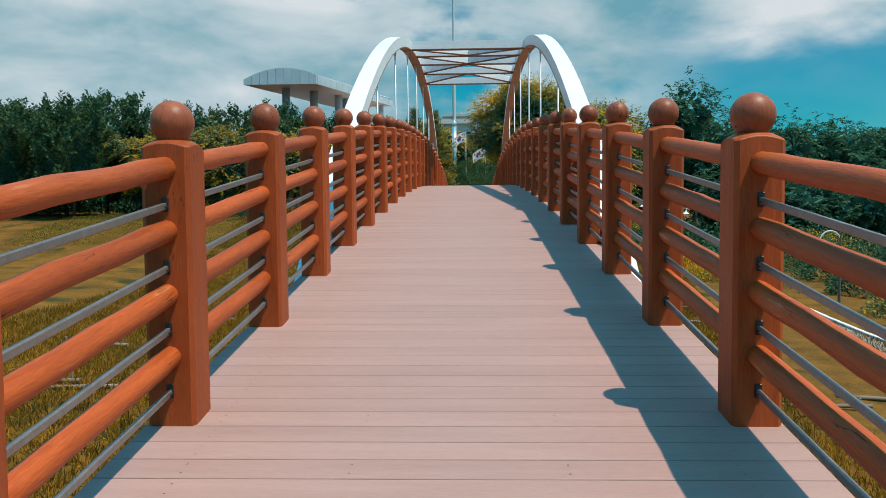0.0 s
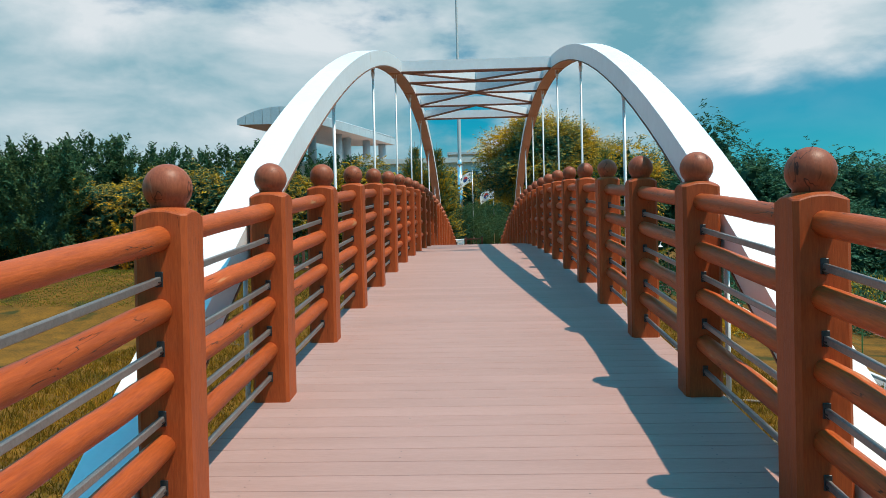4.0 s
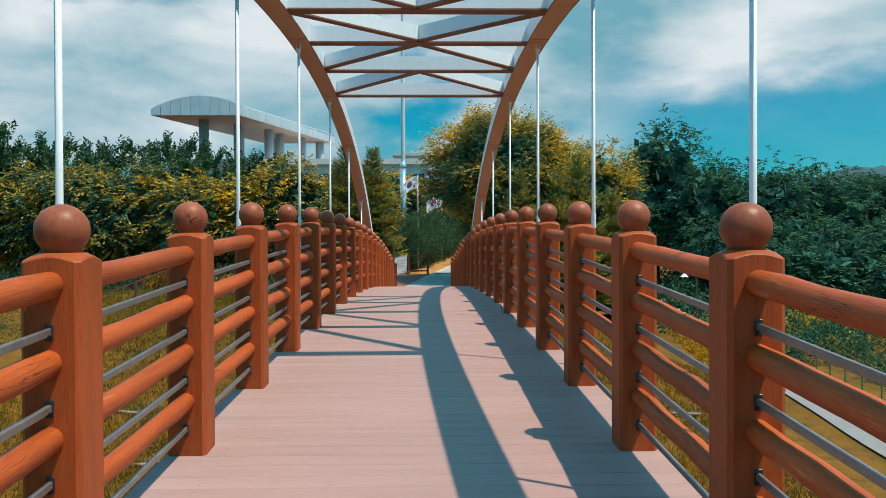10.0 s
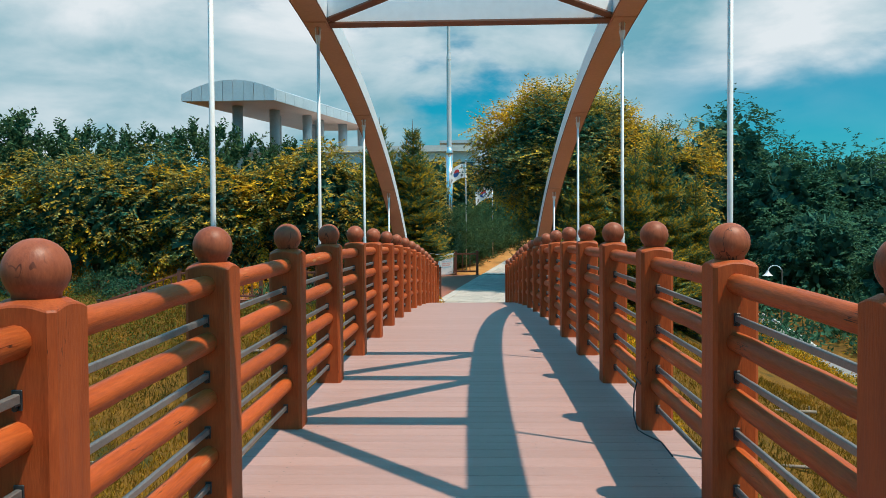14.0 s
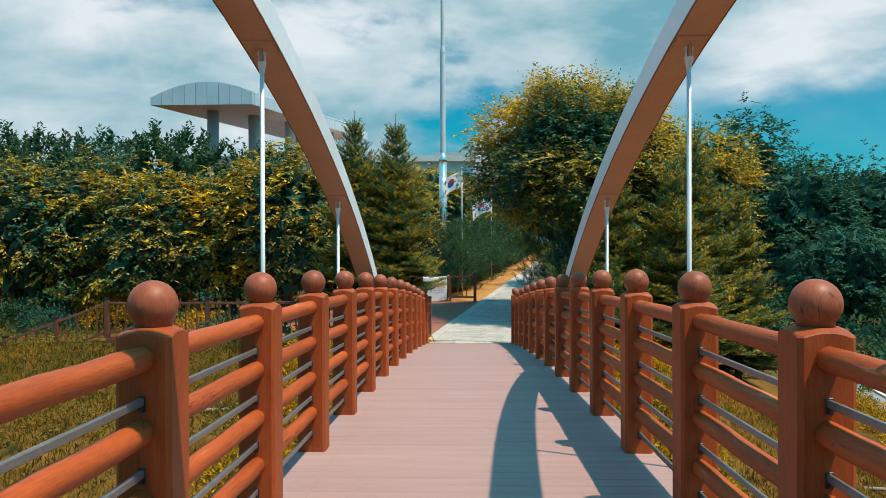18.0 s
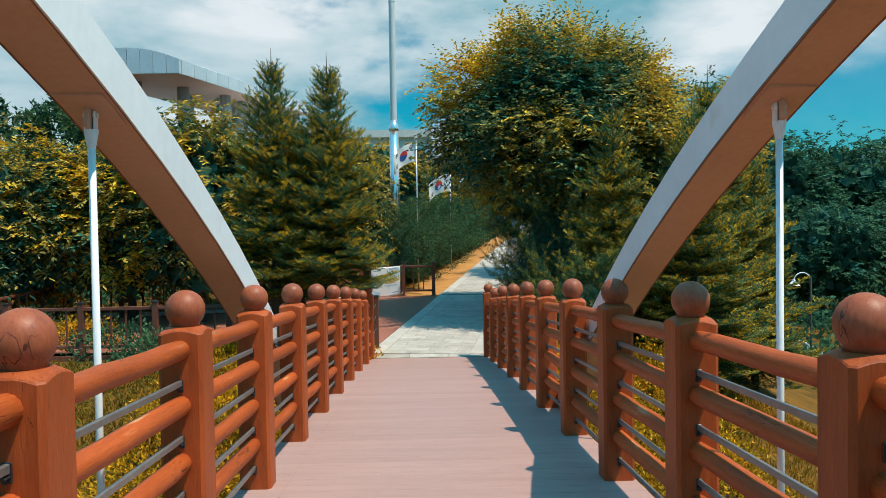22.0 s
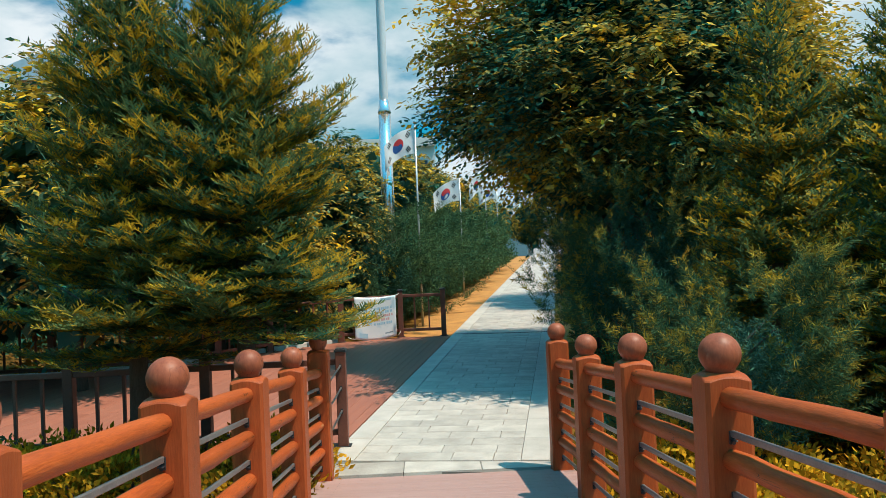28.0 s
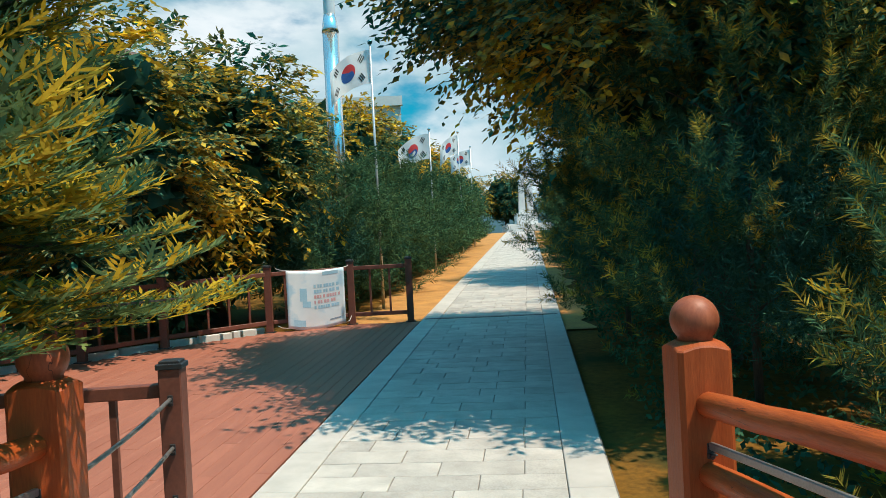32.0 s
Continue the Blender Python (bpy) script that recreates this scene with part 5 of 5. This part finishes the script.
part("lower_shaft", tube([(0, 0, 0), (0, 0, 6.15)], [0.185, 0.175], 20), CHROME, tall_pole, smooth=True)
part("collar", tube([(0, 0, 6.10), (0, 0, 6.18), (0, 0, 6.50)], [0.185, 0.18, 0.125], 20), CHROME, tall_pole, "polished collar", smooth=True)
part("upper_shaft", tube([(0, 0, 6.48), (0, 0, 11.1)], [0.125, 0.118], 32), SILVER, tall_pole)
part("collar", tube([(0, 0, 11.0), (0, 0, 11.3)], [0.125, 0.09], 32), SILVER, tall_pole)
part("upper_shaft", tube([(0, 0, 11.2), (0, 0, 30.0)], [0.088, 0.055], 32), SILVER, tall_pole)


def flag(x, y, z, height, seed, droop, swing, size=0.95, turned=0.0):
    """A pole with a ball on top and a white flag with a red and blue disc and four black marks."""
    g = random.Random(seed)
    ob = thing("national_flag", "white flag with red and blue disc on a slim steel pole", "flag", "flags along the path", m=pose(x, y, z))
    pole = part("pole", tube([(0, 0, 0), (0, 0, height)], [0.035, 0.022], 10), GREYPOLE, ob, smooth=True)
    part("finial", spin([(0, -0.05)] + [(0.055 * math.sin(a), -0.055 * math.cos(a)) for a in np.linspace(0.4, 3.14, 7)], 12), CHROME, pole, smooth=True, m=pose(0, 0, height + 0.05))
    L, Hh = 1.5 * size, 1.0 * size
    ph, top = g.uniform(0, 6), height - 0.10
    ca, sa = math.cos(turned), math.sin(turned)

    def at(s, t, lift):
        fall = droop * s
        wave = swing * (0.10 * math.sin(5.0 * s + ph) + 0.05 * math.sin(9 * s + 2.2 * t + ph)) * (0.2 + s)
        reach = s * L * math.cos(fall) * 0.96
        px, py = -reach, wave + lift
        return Vector((px * ca - py * sa, px * sa + py * ca, top - t * Hh - L * s * math.sin(fall) - 0.05 * s * math.sin(3 * s + ph)))

    def sheet(s0, s1, t0, t1, n, m, lift):
        bm = bmesh.new()
        q = [[bm.verts.new(at(lerp(s0, s1, i / n), lerp(t0, t1, j / m), lift)) for j in range(m + 1)] for i in range(n + 1)]
        for i in range(n):
            for j in range(m):
                bm.faces.new((q[i][j], q[i + 1][j], q[i + 1][j + 1], q[i][j + 1]))
        return bm

    cloth = part("cloth", sheet(0.01, 1, 0, 1, 16, 10, 0.0), CLOTH, ob, "white waving cloth", smooth=True)
    for lift in (-0.006, 0.006):
        for half, ink in ((0, RED), (1, BLUE)):
            bm = bmesh.new()
            n = 24
            edge = [math.pi * (half + k / n) + 0.5 for k in range(n + 1)]
            rim = [bm.verts.new(at(0.5 + 0.168 * math.cos(a), 0.5 - 0.25 * math.sin(a), lift)) for a in edge]
            # the dividing line bends like a wave
            back2 = [bm.verts.new(at(0.5 + 0.168 * c * math.cos(0.5) - 0.168 * w * math.sin(0.5), 0.5 - 0.25 * (c * math.sin(0.5) + w * math.cos(0.5)), lift))
                     for c, w in (((1 - 2 * k / n) * (-1 if half == 0 else 1), -0.34 * math.sin(2 * math.pi * k / n) * (-1 if half == 0 else 1)) for k in range(1, n))]
            both = rim + back2
            bm.faces.new(both)
            bmesh.ops.triangulate(bm, faces=bm.faces)
            part("disc_half", bm, ink, cloth)
        for cs, ct, lean in ((0.20, 0.22, 1), (0.80, 0.22, -1), (0.20, 0.78, -1), (0.80, 0.78, 1)):
            for k in (-1, 0, 1):
                s, t = cs + 0.030 * k, ct + 0.045 * k * lean * -1
                bm = bmesh.new()
                ds, dt = 0.038 * lean, 0.085
                pts = [(s - ds - 0.009, t - dt + 0.012 * lean), (s - ds + 0.009, t - dt - 0.012 * lean), (s + ds + 0.009, t + dt - 0.012 * lean), (s + ds - 0.009, t + dt + 0.012 * lean)]
                ok = [(min(max(a, 0.02), 0.98), min(max(b, 0.02), 0.98)) for a, b in pts]
                ok = [(a, 1 - b) if lean > 0 else (a, 1 - b) for a, b in ok]
                bm.faces.new([bm.verts.new(at(a, b, lift)) for a, b in ok])
                part("bar_mark", bm, BLACK, cloth)
    return ob


flag(-0.30, 54.20, 1.2, 5.66, 1, 0.55, 1.1, 0.72, 0.15)
flag(1.30, 63.75, 1.60, 4.73, 2, 0.42, 1.1, 0.85, 0.2)
flag(3.08, 73.75, 1.93, 5.64, 3, 0.55, 1.1, 0.85, 0.5)
flag(4.25, 80.15, 2.15, 5.47, 4, 0.40, 1.1, 0.85, 0.1)
flag(-2.45, 55.5, 1.0, 5.2, 5, 0.7, 1.0, 0.72, -0.2)

# ---------------------------------------------------------------- canopy building
hall = thing("hall_building", "pale hall with a crescent-fronted silver canopy roof on columns", "building", m=pose(-22.45, 73.9, 0.65))
ang = math.atan2(5.65, 18.4)
FW, FL, RB = 7.3, 19.2, 12.80


def roof_pt(a, b, z):
    """a across the front, b along the side."""
    return Vector((a + b * math.sin(ang), b * math.cos(ang), z))


def arc(a):
    return 0.12 + 1.5 * math.sin(math.pi * (0.06 + 0.80 * a / FW)) ** 0.8


panels = 9
for k in range(panels):
    a0, a1 = FW * k / panels + 0.02, FW * (k + 1) / panels - 0.02
    bm = bmesh.new()
    f = [bm.verts.new(roof_pt(a, b, RB + h)) for a, b, h in ((a0, 0, 0), (a1, 0, 0), (a1, 0, arc(a1)), (a0, 0, arc(a0)), (a0, 0.25, 0), (a1, 0.25, 0), (a1, 0.25, arc(a1)), (a0, 0.25, arc(a0)))]
    for q in ((0, 1, 2, 3), (7, 6, 5, 4), (0, 4, 5, 1), (1, 5, 6, 2), (2, 6, 7, 3), (3, 7, 4, 0)):
        bm.faces.new([f[i] for i in q])
    part("fascia_panel", bm, ROOFMETAL, hall, "silver fascia panel")
side_panels = 14
for k in range(side_panels):
    b0, b1 = 0.27 + FL * k / side_panels + 0.02, 0.27 + FL * (k + 1) / side_panels - 0.02
    h0, h1 = arc(FW) * (1 - 0.012 * b0), arc(FW) * (1 - 0.012 * b1)
    bm = bmesh.new()
    f = [bm.verts.new(roof_pt(a, b, RB + h)) for a, b, h in ((FW, b0, 0), (FW, b1, 0), (FW, b1, h1), (FW, b0, h0), (FW - 0.25, b0, 0), (FW - 0.25, b1, 0), (FW - 0.25, b1, h1), (FW - 0.25, b0, h0))]
    for q in ((0, 1, 2, 3), (7, 6, 5, 4), (0, 4, 5, 1), (1, 5, 6, 2), (2, 6, 7, 3), (3, 7, 4, 0)):
        bm.faces.new([f[i] for i in q])
    part("fascia_panel", bm, ROOFMETAL, hall, "silver fascia panel")
bm = bmesh.new()
lo = [bm.verts.new(roof_pt(a, b, RB - 0.03 if True else 0)) for a, b in ((0.1, 0.05), (FW - 0.05, 0.05), (FW - 0.05, FL), (0.1, FL))]
hi = [bm.verts.new(roof_pt(a, b, RB + 0.10)) for a, b in ((0.1, 0.05), (FW - 0.05, 0.05), (FW - 0.05, FL), (0.1, FL))]
bm.faces.new(lo[::-1])
bm.faces.new(hi)
for k in range(4):
    bm.faces.new((lo[k], lo[(k + 1) % 4], hi[(k + 1) % 4], hi[k]))
part("soffit", bm, SOFFIT, hall, "warm boarded soffit")
bm = bmesh.new()
prev = None
for k in range(13):
    a = FW * k / 12
    line = [bm.verts.new(roof_pt(a, b, RB + arc(a) - 0.03)) for b in (0.2, FL)]
    if prev:
        bm.faces.new((prev[0], line[0], line[1], prev[1]))
    prev = line
part("roof", bm, ROOFMETAL, hall, "curved silver roof").modifiers.new("thick", "SOLIDIFY").thickness = 0.12
for a, b in ((2.9, 2.6), (4.6, 5.0), (2.9, 8.5), (5.6, 8.5), (5.2, 11.5), (3.0, 14.5), (6.0, 14.5), (6.3, 18.0)):
    p = roof_pt(a, b, 0)
    part("column", tube([(p.x, p.y, 8.8), (p.x, p.y, RB)], 0.42, 18), COLUMN, hall, "round grey column", smooth=True)
body = box(11.5, 12.5, 4.6, 23.0, 15.0, 9.4)
part("wall", body, FACADE, hall, "pale panelled wall")
for k in range(9):
    part("window", box(1.6 + 2.5 * k, 4.96, 7.6, 1.9, 0.08, 1.5), GLASSDARK, hall, "dark ribbon window")
part("parapet", box(11.5, 4.9, 9.45, 23.2, 0.35, 0.5), FACADE, hall)
block = thing("office_block", "pale office block beyond the trees", "building", m=pose(-1.8, 132, 0))
part("wall", box(0, 6, 8.23, 5.6, 12, 16.46), FACADE, block)
part("roof", box(0, 6, 16.66, 6.1, 12.6, 0.4), ROOFMETAL, block)
for k in range(3):
    for h in (6.5, 10.0, 13.4):
        part("window", box(-2.2 + 2.2 * k, -0.03, h, 1.5, 0.12, 1.4), GLASSDARK, block)

# monument at the end of the path
mx, my = path_xy(71.0, 0.6)
mon = thing("monument", "pale stone monument with a tall shaft on a stepped base", "monument", m=pose(mx, my, path_z(71) - 0.1))
part("base", box(0, 0, 0.35, 4.2, 3.0, 0.7, 0.03), STATUE, mon)
part("plinth", box(0, 0, 1.2, 2.0, 1.6, 1.0, 0.03), STATUE, mon)
part("shaft", tube([(-0.35, 0, 1.7), (-0.35, 0, 5.4)], [0.42, 0.30], 4), STATUE, mon)
part("shaft", tube([(0.45, 0.1, 1.7), (0.45, 0.1, 4.7)], [0.40, 0.28], 4), STATUE, mon)

# ---------------------------------------------------------------- lower park path on the right
lower, verge_hedge = bmesh.new(), []
lower_line = [(10.9, 4.0), (11.6, 15.0), (12.3, 26.0), (13.6, 36.5), (14.8, 44.5), (16.0, 52.0), (19.2, 68.0), (27.8, 122.0)]


def along_line(t):
    k = min(int(t), len(lower_line) - 2)
    f = t - k
    return Vector((lerp(lower_line[k][0], lower_line[k + 1][0], f), lerp(lower_line[k][1], lower_line[k + 1][1], f)))


prev = None
steps = 70
for k in range(steps + 1):
    t = k / steps * (len(lower_line) - 1)
    p = along_line(t)
    d = (along_line(min(t + 0.05, len(lower_line) - 1.001)) - along_line(max(t - 0.05, 0))).normalized()
    n = Vector((d.y, -d.x))
    line = []
    for o in (-0.25, 0.9):
        q = p + n * o
        line.append(lower.verts.new((q.x, q.y, float(ground_z(q.x, q.y)) + 0.06)))
    if prev:
        lower.faces.new((prev[0], prev[1], line[1], line[0]))
    prev = line
solid("park_path", lower, ASPHALT, "pale grey asphalt park path in the valley", "path", kind="structure")
kerb = thing("kerb", "white kerb stones along the park path", "kerb", kind="structure")
for k in range(118):
    t = k / 118 * (len(lower_line) - 1.02)
    p = along_line(t)
    d = (along_line(t + 0.02) - p).normalized()
    q = p + Vector((d.y, -d.x)) * 1.02
    part("kerb_stone", box(0, 0, 0.02, 0.15, 0.97, 0.24, 0.012), KERB, kerb, m=pose(q.x, q.y, float(ground_z(q.x, q.y)), 0, 0, math.degrees(math.atan2(-d.x, d.y))))
for k in range(26):
    t = 3.3 + 2.9 * k / 25
    p = along_line(t)
    d = (along_line(t + 0.02) - p).normalized()
    q = p - Vector((d.y, -d.x)) * (1.05 + 0.2 * math.sin(k * 1.9))
    verge_hedge.append((q.x, q.y, 0.62 + 0.2 * math.sin(k * 2.7)))
green = thing("mesh_fence", "green wire mesh fence on slim posts above the park path", "fence")
prev = None
for k in range(19):
    x, y = lerp(15.6, 21.6, k / 18), lerp(34.0, 66.0, k / 18)
    z = float(ground_z(x, y))
    part("post", tube([(x, y, z - 0.1), (x, y, z + 1.35)], 0.03, 6), GREENFENCE, green)
    if prev:
        for h in np.arange(0.15, 1.35, 0.2):
            part("wire", tube([(*prev[:2], prev[2] + h), (x, y, z + h)], 0.006, 4), GREENFENCE, green)
    prev = (x, y, z)


def street_lamp(x, y, z, h, turn):
    ob = thing("street_lamp", "white bell-shaped park lamp on a curved arm and dark pole", "street lamp", "park lamps", m=pose(x, y, z, 0, 0, turn))
    part("pole", tube([(0, 0, 0), (0, 0, h)], [0.06, 0.045], 10), GIRDER, ob)
    part("arm", tube([(0, 0, h - 0.2)] + [(-0.42 + 0.42 * math.cos(a), 0, h - 0.2 + 0.42 * math.sin(a)) for a in np.linspace(0.2, 2.9, 8)], 0.028, 8), RODWHITE, ob)
    part("shade", spin([(0.05, 0.0), (0.09, -0.10), (0.20, -0.22), (0.30, -0.30), (0.26, -0.30)], 14), RODWHITE, ob, "white bell shade", m=pose(-0.84, 0, h - 0.10))


street_lamp(18.7, 62.0, float(ground_z(18.7, 62)), 3.7, 0)
street_lamp(19.9, 84.0, float(ground_z(19.9, 84)), 4.2, 0)
street_lamp(15.6, 30.0, float(ground_z(15.6, 30)), 3.0, 0)

# ---------------------------------------------------------------- shrubs, rocks, grass
def shrub(x, y, sx, sy, h, leafmat, n, leaf, seed, label, z=None, name="shrub", group="shrubs at the bridge end"):
    r = np.random.RandomState(seed)
    d = unit(r.normal(size=(n, 3)))
    d[:, 2] = np.abs(d[:, 2])
    lump = 1 + 0.18 * np.sin(7 * d[:, 0] + seed) * np.sin(6 * d[:, 1] + 2)
    rad = (0.70 + 0.32 * r.rand(n)) * lump
    c = d * rad[:, None] * np.array([sx, sy, h])
    way = unit(d * np.array([1, 1, 0.6]) + r.normal(size=(n, 3)) * 0.55 + np.array([0, 0, 0.35]))
    side = unit(np.cross(way, r.normal(size=(n, 3))))
    size = leaf * r.uniform(0.7, 1.3, n)
    zb = float(ground_z(x, y)) if z is None else z
    ob = thing(name, label, "shrub", group, m=pose(x, y, zb - 0.02))
    part("foliage", quads_mesh("foliage", blades(c, way, side, size, size * 0.5, 0.45), leafmat), None, ob)
    g = random.Random(seed)
    for k in range(6):
        a = g.uniform(0, 6.28)
        part("stem", tube([(0, 0, 0), (math.cos(a) * sx * 0.5, math.sin(a) * sy * 0.5, h * 0.75)], [0.012, 0.005], 5), BARK, ob)


LOWBUSH = "yellow-green clipped azalea shrub on the bank beside the railing"
k = 0
for y in np.arange(33.2, 41.0, 0.95):
    for x in (-1.95, -3.0, -4.1, 2.0, 3.1, 4.3):
        if x > 0 and y > 40.6:
            continue
        k += 1
        rise = 1.30 - 0.06 * (40 - y) - float(ground_z(x, y)) + 0.12 * math.sin(k * 1.3)
        shrub(x + 0.2 * math.sin(k * 2.1), y + 0.15 * math.sin(k), 0.80, 0.72, min(max(rise, 0.6), 1.15), BUSH, 1900, 0.075, 200 + k, LOWBUSH)
for j, (x, y, h) in enumerate(((-11.6, 44.2, 0.9), (-13.2, 43.6, 0.8), (-9.8, 44.0, 0.9), (-8.2, 43.2, 0.8), (-6.9, 42.2, 0.8), (-14.8, 44.4, 1.0), (-16.6, 44.0, 0.9), (-18.4, 44.6, 1.0), (-5.6, 41.0, 0.7))):
    shrub(x, y, 1.1, 0.8, h, OAK if j % 3 else BUSH, 1500, 0.09, 300 + j, "low dark green shrub in front of the terrace railing", group="shrubs on the bank")
for j, (x, y, h) in enumerate(((-12.0, 49.0, 1.7), (-11.4, 46.3, 1.5), (-12.7, 46.0, 1.4), (-10.2, 46.2, 1.4), (-16.5, 46.0, 1.6), (-20.0, 46.2, 1.5), (-7.6, 48.6, 1.6))):
    shrub(x, y, 0.9, 0.8, h, ORANGE, 900, 0.12, 320 + j, "bright orange-yellow shrub under the trees", name="autumn_shrub", group="autumn shrubs")
for j, (x, y) in enumerate(((16.4, 66.5), (15.3, 63.5), (17.6, 68.5))):
    shrub(x, y, 1.3, 1.1, 1.3, PINK, 1600, 0.11, 340 + j, "pink flowering crape myrtle beside the park path", name="flowering_shrub", group="pink shrubs")
for j, (x, y, h, s) in enumerate(((20.5, 52, 2.0, 2.4), (19.6, 46, 1.7, 2.0), (22, 58, 2.4, 2.6), (20, 40, 1.6, 2.0), (23.5, 48, 2.6, 2.8), (18.8, 34, 1.5, 1.9), (24, 41, 2.6, 3.0), (12.4, 74, 1.8, 2.4), (14.5, 80, 2.2, 2.6), (10.2, 66, 1.8, 2.2),
                                 (22, 33, 2.3, 2.8), (27, 36, 3.0, 3.4), (17.5, 27, 1.6, 2.2), (21, 25, 2.4, 2.8), (26, 28, 3.0, 3.2), (29, 47, 3.2, 3.4))):
    shrub(x, y, s, s, h, OAK if j % 4 else CHERRY, 2200, 0.17, 360 + j, "dense dark green bush on the slope beyond the park path", group="bushes on the slope")

for j, (x, y, h) in enumerate(verge_hedge):
    shrub(x, y, 0.95, 0.95, h, BUSH if j % 3 else CHERRY, 900, 0.10, 420 + j, "low yellow-green shrub edging the park path", group="shrubs along the park path")
rock_rng = random.Random(5)


def rock_mesh(seed):
    g = random.Random(seed)
    bm = bmesh.new()
    bmesh.ops.create_icosphere(bm, subdivisions=1, radius=0.5)
    for v in bm.verts:
        v.co *= g.uniform(0.75, 1.2)
        v.co.z *= 0.6
    return to_mesh("stone", bm, ROCK)


rocks = [rock_mesh(k) for k in range(6)]
riprap = thing("riprap", "pale rubble stones laid on the bank under the bridge end", "rubble")
for k in range(210):
    x = rock_rng.uniform(-4.2, 4.2)
    y = rock_rng.uniform(30.2, 34.8)
    s = rock_rng.uniform(0.22, 0.5)
    part("stone", rocks[k % 6], None, riprap, m=pose(x, y, float(ground_z(x, y)) + 0.05, rock_rng.uniform(-20, 20), rock_rng.uniform(-20, 20), rock_rng.uniform(0, 360)) @ Matrix.Diagonal((s, s, s, 1)))
# arch footings
for s in (-1, 1):
    for y in (APEX_Y - FOOT, APEX_Y + FOOT):
        z = float(ground_z(s * ARCH_X, y))
        top = max(arch_z(y) + 0.35, z + 0.2)
        solid("footing", box(0, 0, 0, 0.62, 1.3, top - z + 0.6, 0.03), KERB, "pale concrete arch footing set in the bank", "footing", "arch footings",
              m=pose(s * (ARCH_X + 0.04), y, (top + z - 0.6) / 2))
# abutments
for y0, lab in ((40.35, "far"), (-7.6, "near")):
    solid("abutment", box(0, y0, deck_z(y0) - 0.9, 2.6, 0.5, 1.6), KERB, "pale concrete abutment under the bridge end", "abutment", "abutments")

TIMBER = mat("weathered_timber", (0.16, 0.115, 0.08), (0.30, 0.23, 0.17), 0.85, scale=4, fine=40, stretch=(6, 1, 6), bump=0.3, spread=0.2)
g = random.Random(9)
for k in range(34):
    side = -1 if k % 2 else 1
    x, y = side * g.uniform(3.0, 9.5), g.uniform(8.0, 38.0)
    z = float(ground_z(x, y))
    n = g.uniform(1.2, 2.4)
    turn = g.choice((80, 95, 88, 70))
    ob = thing("edging_timber", "weathered round timber pegged across the grassy slope", "timber", "slope timbers", m=pose(x, y, z, 0, 0, turn))
    part("pole", tube([(0, -n / 2, 0.05), (0, n / 2, 0.05)], 0.045, 8), TIMBER, ob, smooth=True)
    for e in (-0.4, 0.4):
        part("peg", tube([(0.06, n * e, -0.1), (0.06, n * e, 0.2)], 0.028, 6), TIMBER, ob)

# grass tufts on the banks beside the bridge
r = np.random.RandomState(77)
n = 110000
gx1 = np.concatenate([r.uniform(-13, -1.6, n // 2), r.uniform(1.6, 13, n // 2)])
gy1 = r.uniform(-2, 42, n)
keep = ~((gx1 < -1.0) & (gy1 > 41.2)) & ~((gx1 > 8.4 + 0.16 * (gy1 - 18)) & (gx1 < 11.4 + 0.16 * (gy1 - 18)))
gx1, gy1 = gx1[keep], gy1[keep]
n = len(gx1)
root = np.stack([gx1, gy1, ground_z(gx1, gy1) - 0.01], -1)
root = np.repeat(root, 3, axis=0) + r.normal(size=(3 * n, 3)) * np.array([0.05, 0.05, 0])
way = unit(r.normal(size=(3 * n, 3)) * 0.45 + np.array([0, 0, 1.0]))
side = unit(np.cross(way, r.normal(size=(3 * n, 3))))
V = blades(root, way, side, r.uniform(0.07, 0.24, 3 * n), 0.022, 0.4)
grass = new("grass", quads_mesh("grass", V, GRASSBLADE))
tagged(grass, "dry yellow-green grass tufts on the banks", "grass", kind="stuff")

# a loop of thin cable tied round a railing post
loop_y = STEP * round((19.25 + 0.06) / STEP) - 0.06
cable = thing("cable", "thin black cable looped round a railing post", "cable", m=pose(IN - 0.006, loop_y, deck_z(loop_y)))
part("loop", tube([(0.0, 0.02, 0.30), (-0.03, -0.03, 0.22), (-0.045, -0.09, 0.10), (-0.03, -0.14, 0.015), (0.0, -0.22, 0.006), (0.06, -0.40, 0.006), (0.05, -0.70, 0.006)], 0.005, 6), CAP, cable, smooth=True)
part("tie", tube([(0.0, -0.09, 0.30), (-0.004, 0.09, 0.31)], 0.006, 6), CAP, cable)

# far wooded hills, their distance haze painted as a blue base colour
for k, (cx, cy, w, h, seed) in enumerate(((520, 760, 420, 66, 1), (860, 900, 500, 105, 2), (-330, 1000, 460, 62, 3), (40, 1300, 700, 60, 4), (-900, 900, 500, 95, 5))):
    t = np.linspace(-1, 1, 60)
    X, Y = np.meshgrid(cx + t * w, cy + np.linspace(-1, 1, 24) * 160, indexing="ij")
    q = np.clip(1 - ((X - cx) / w) ** 2 - ((Y - cy) / 160) ** 2, 0, 1)
    Zh = -6 + h * q ** 0.8 * (1 + 0.18 * np.sin(X / 60 + seed) + 0.08 * np.sin(X / 23 + 2 * seed)) + 2.5 * q * np.sin(X / 7.0) * np.sin(Y / 9.0)
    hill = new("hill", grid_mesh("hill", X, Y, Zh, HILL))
    tagged(hill, "wooded hill on the horizon with haze in its blue colour", "hill", kind="structure")
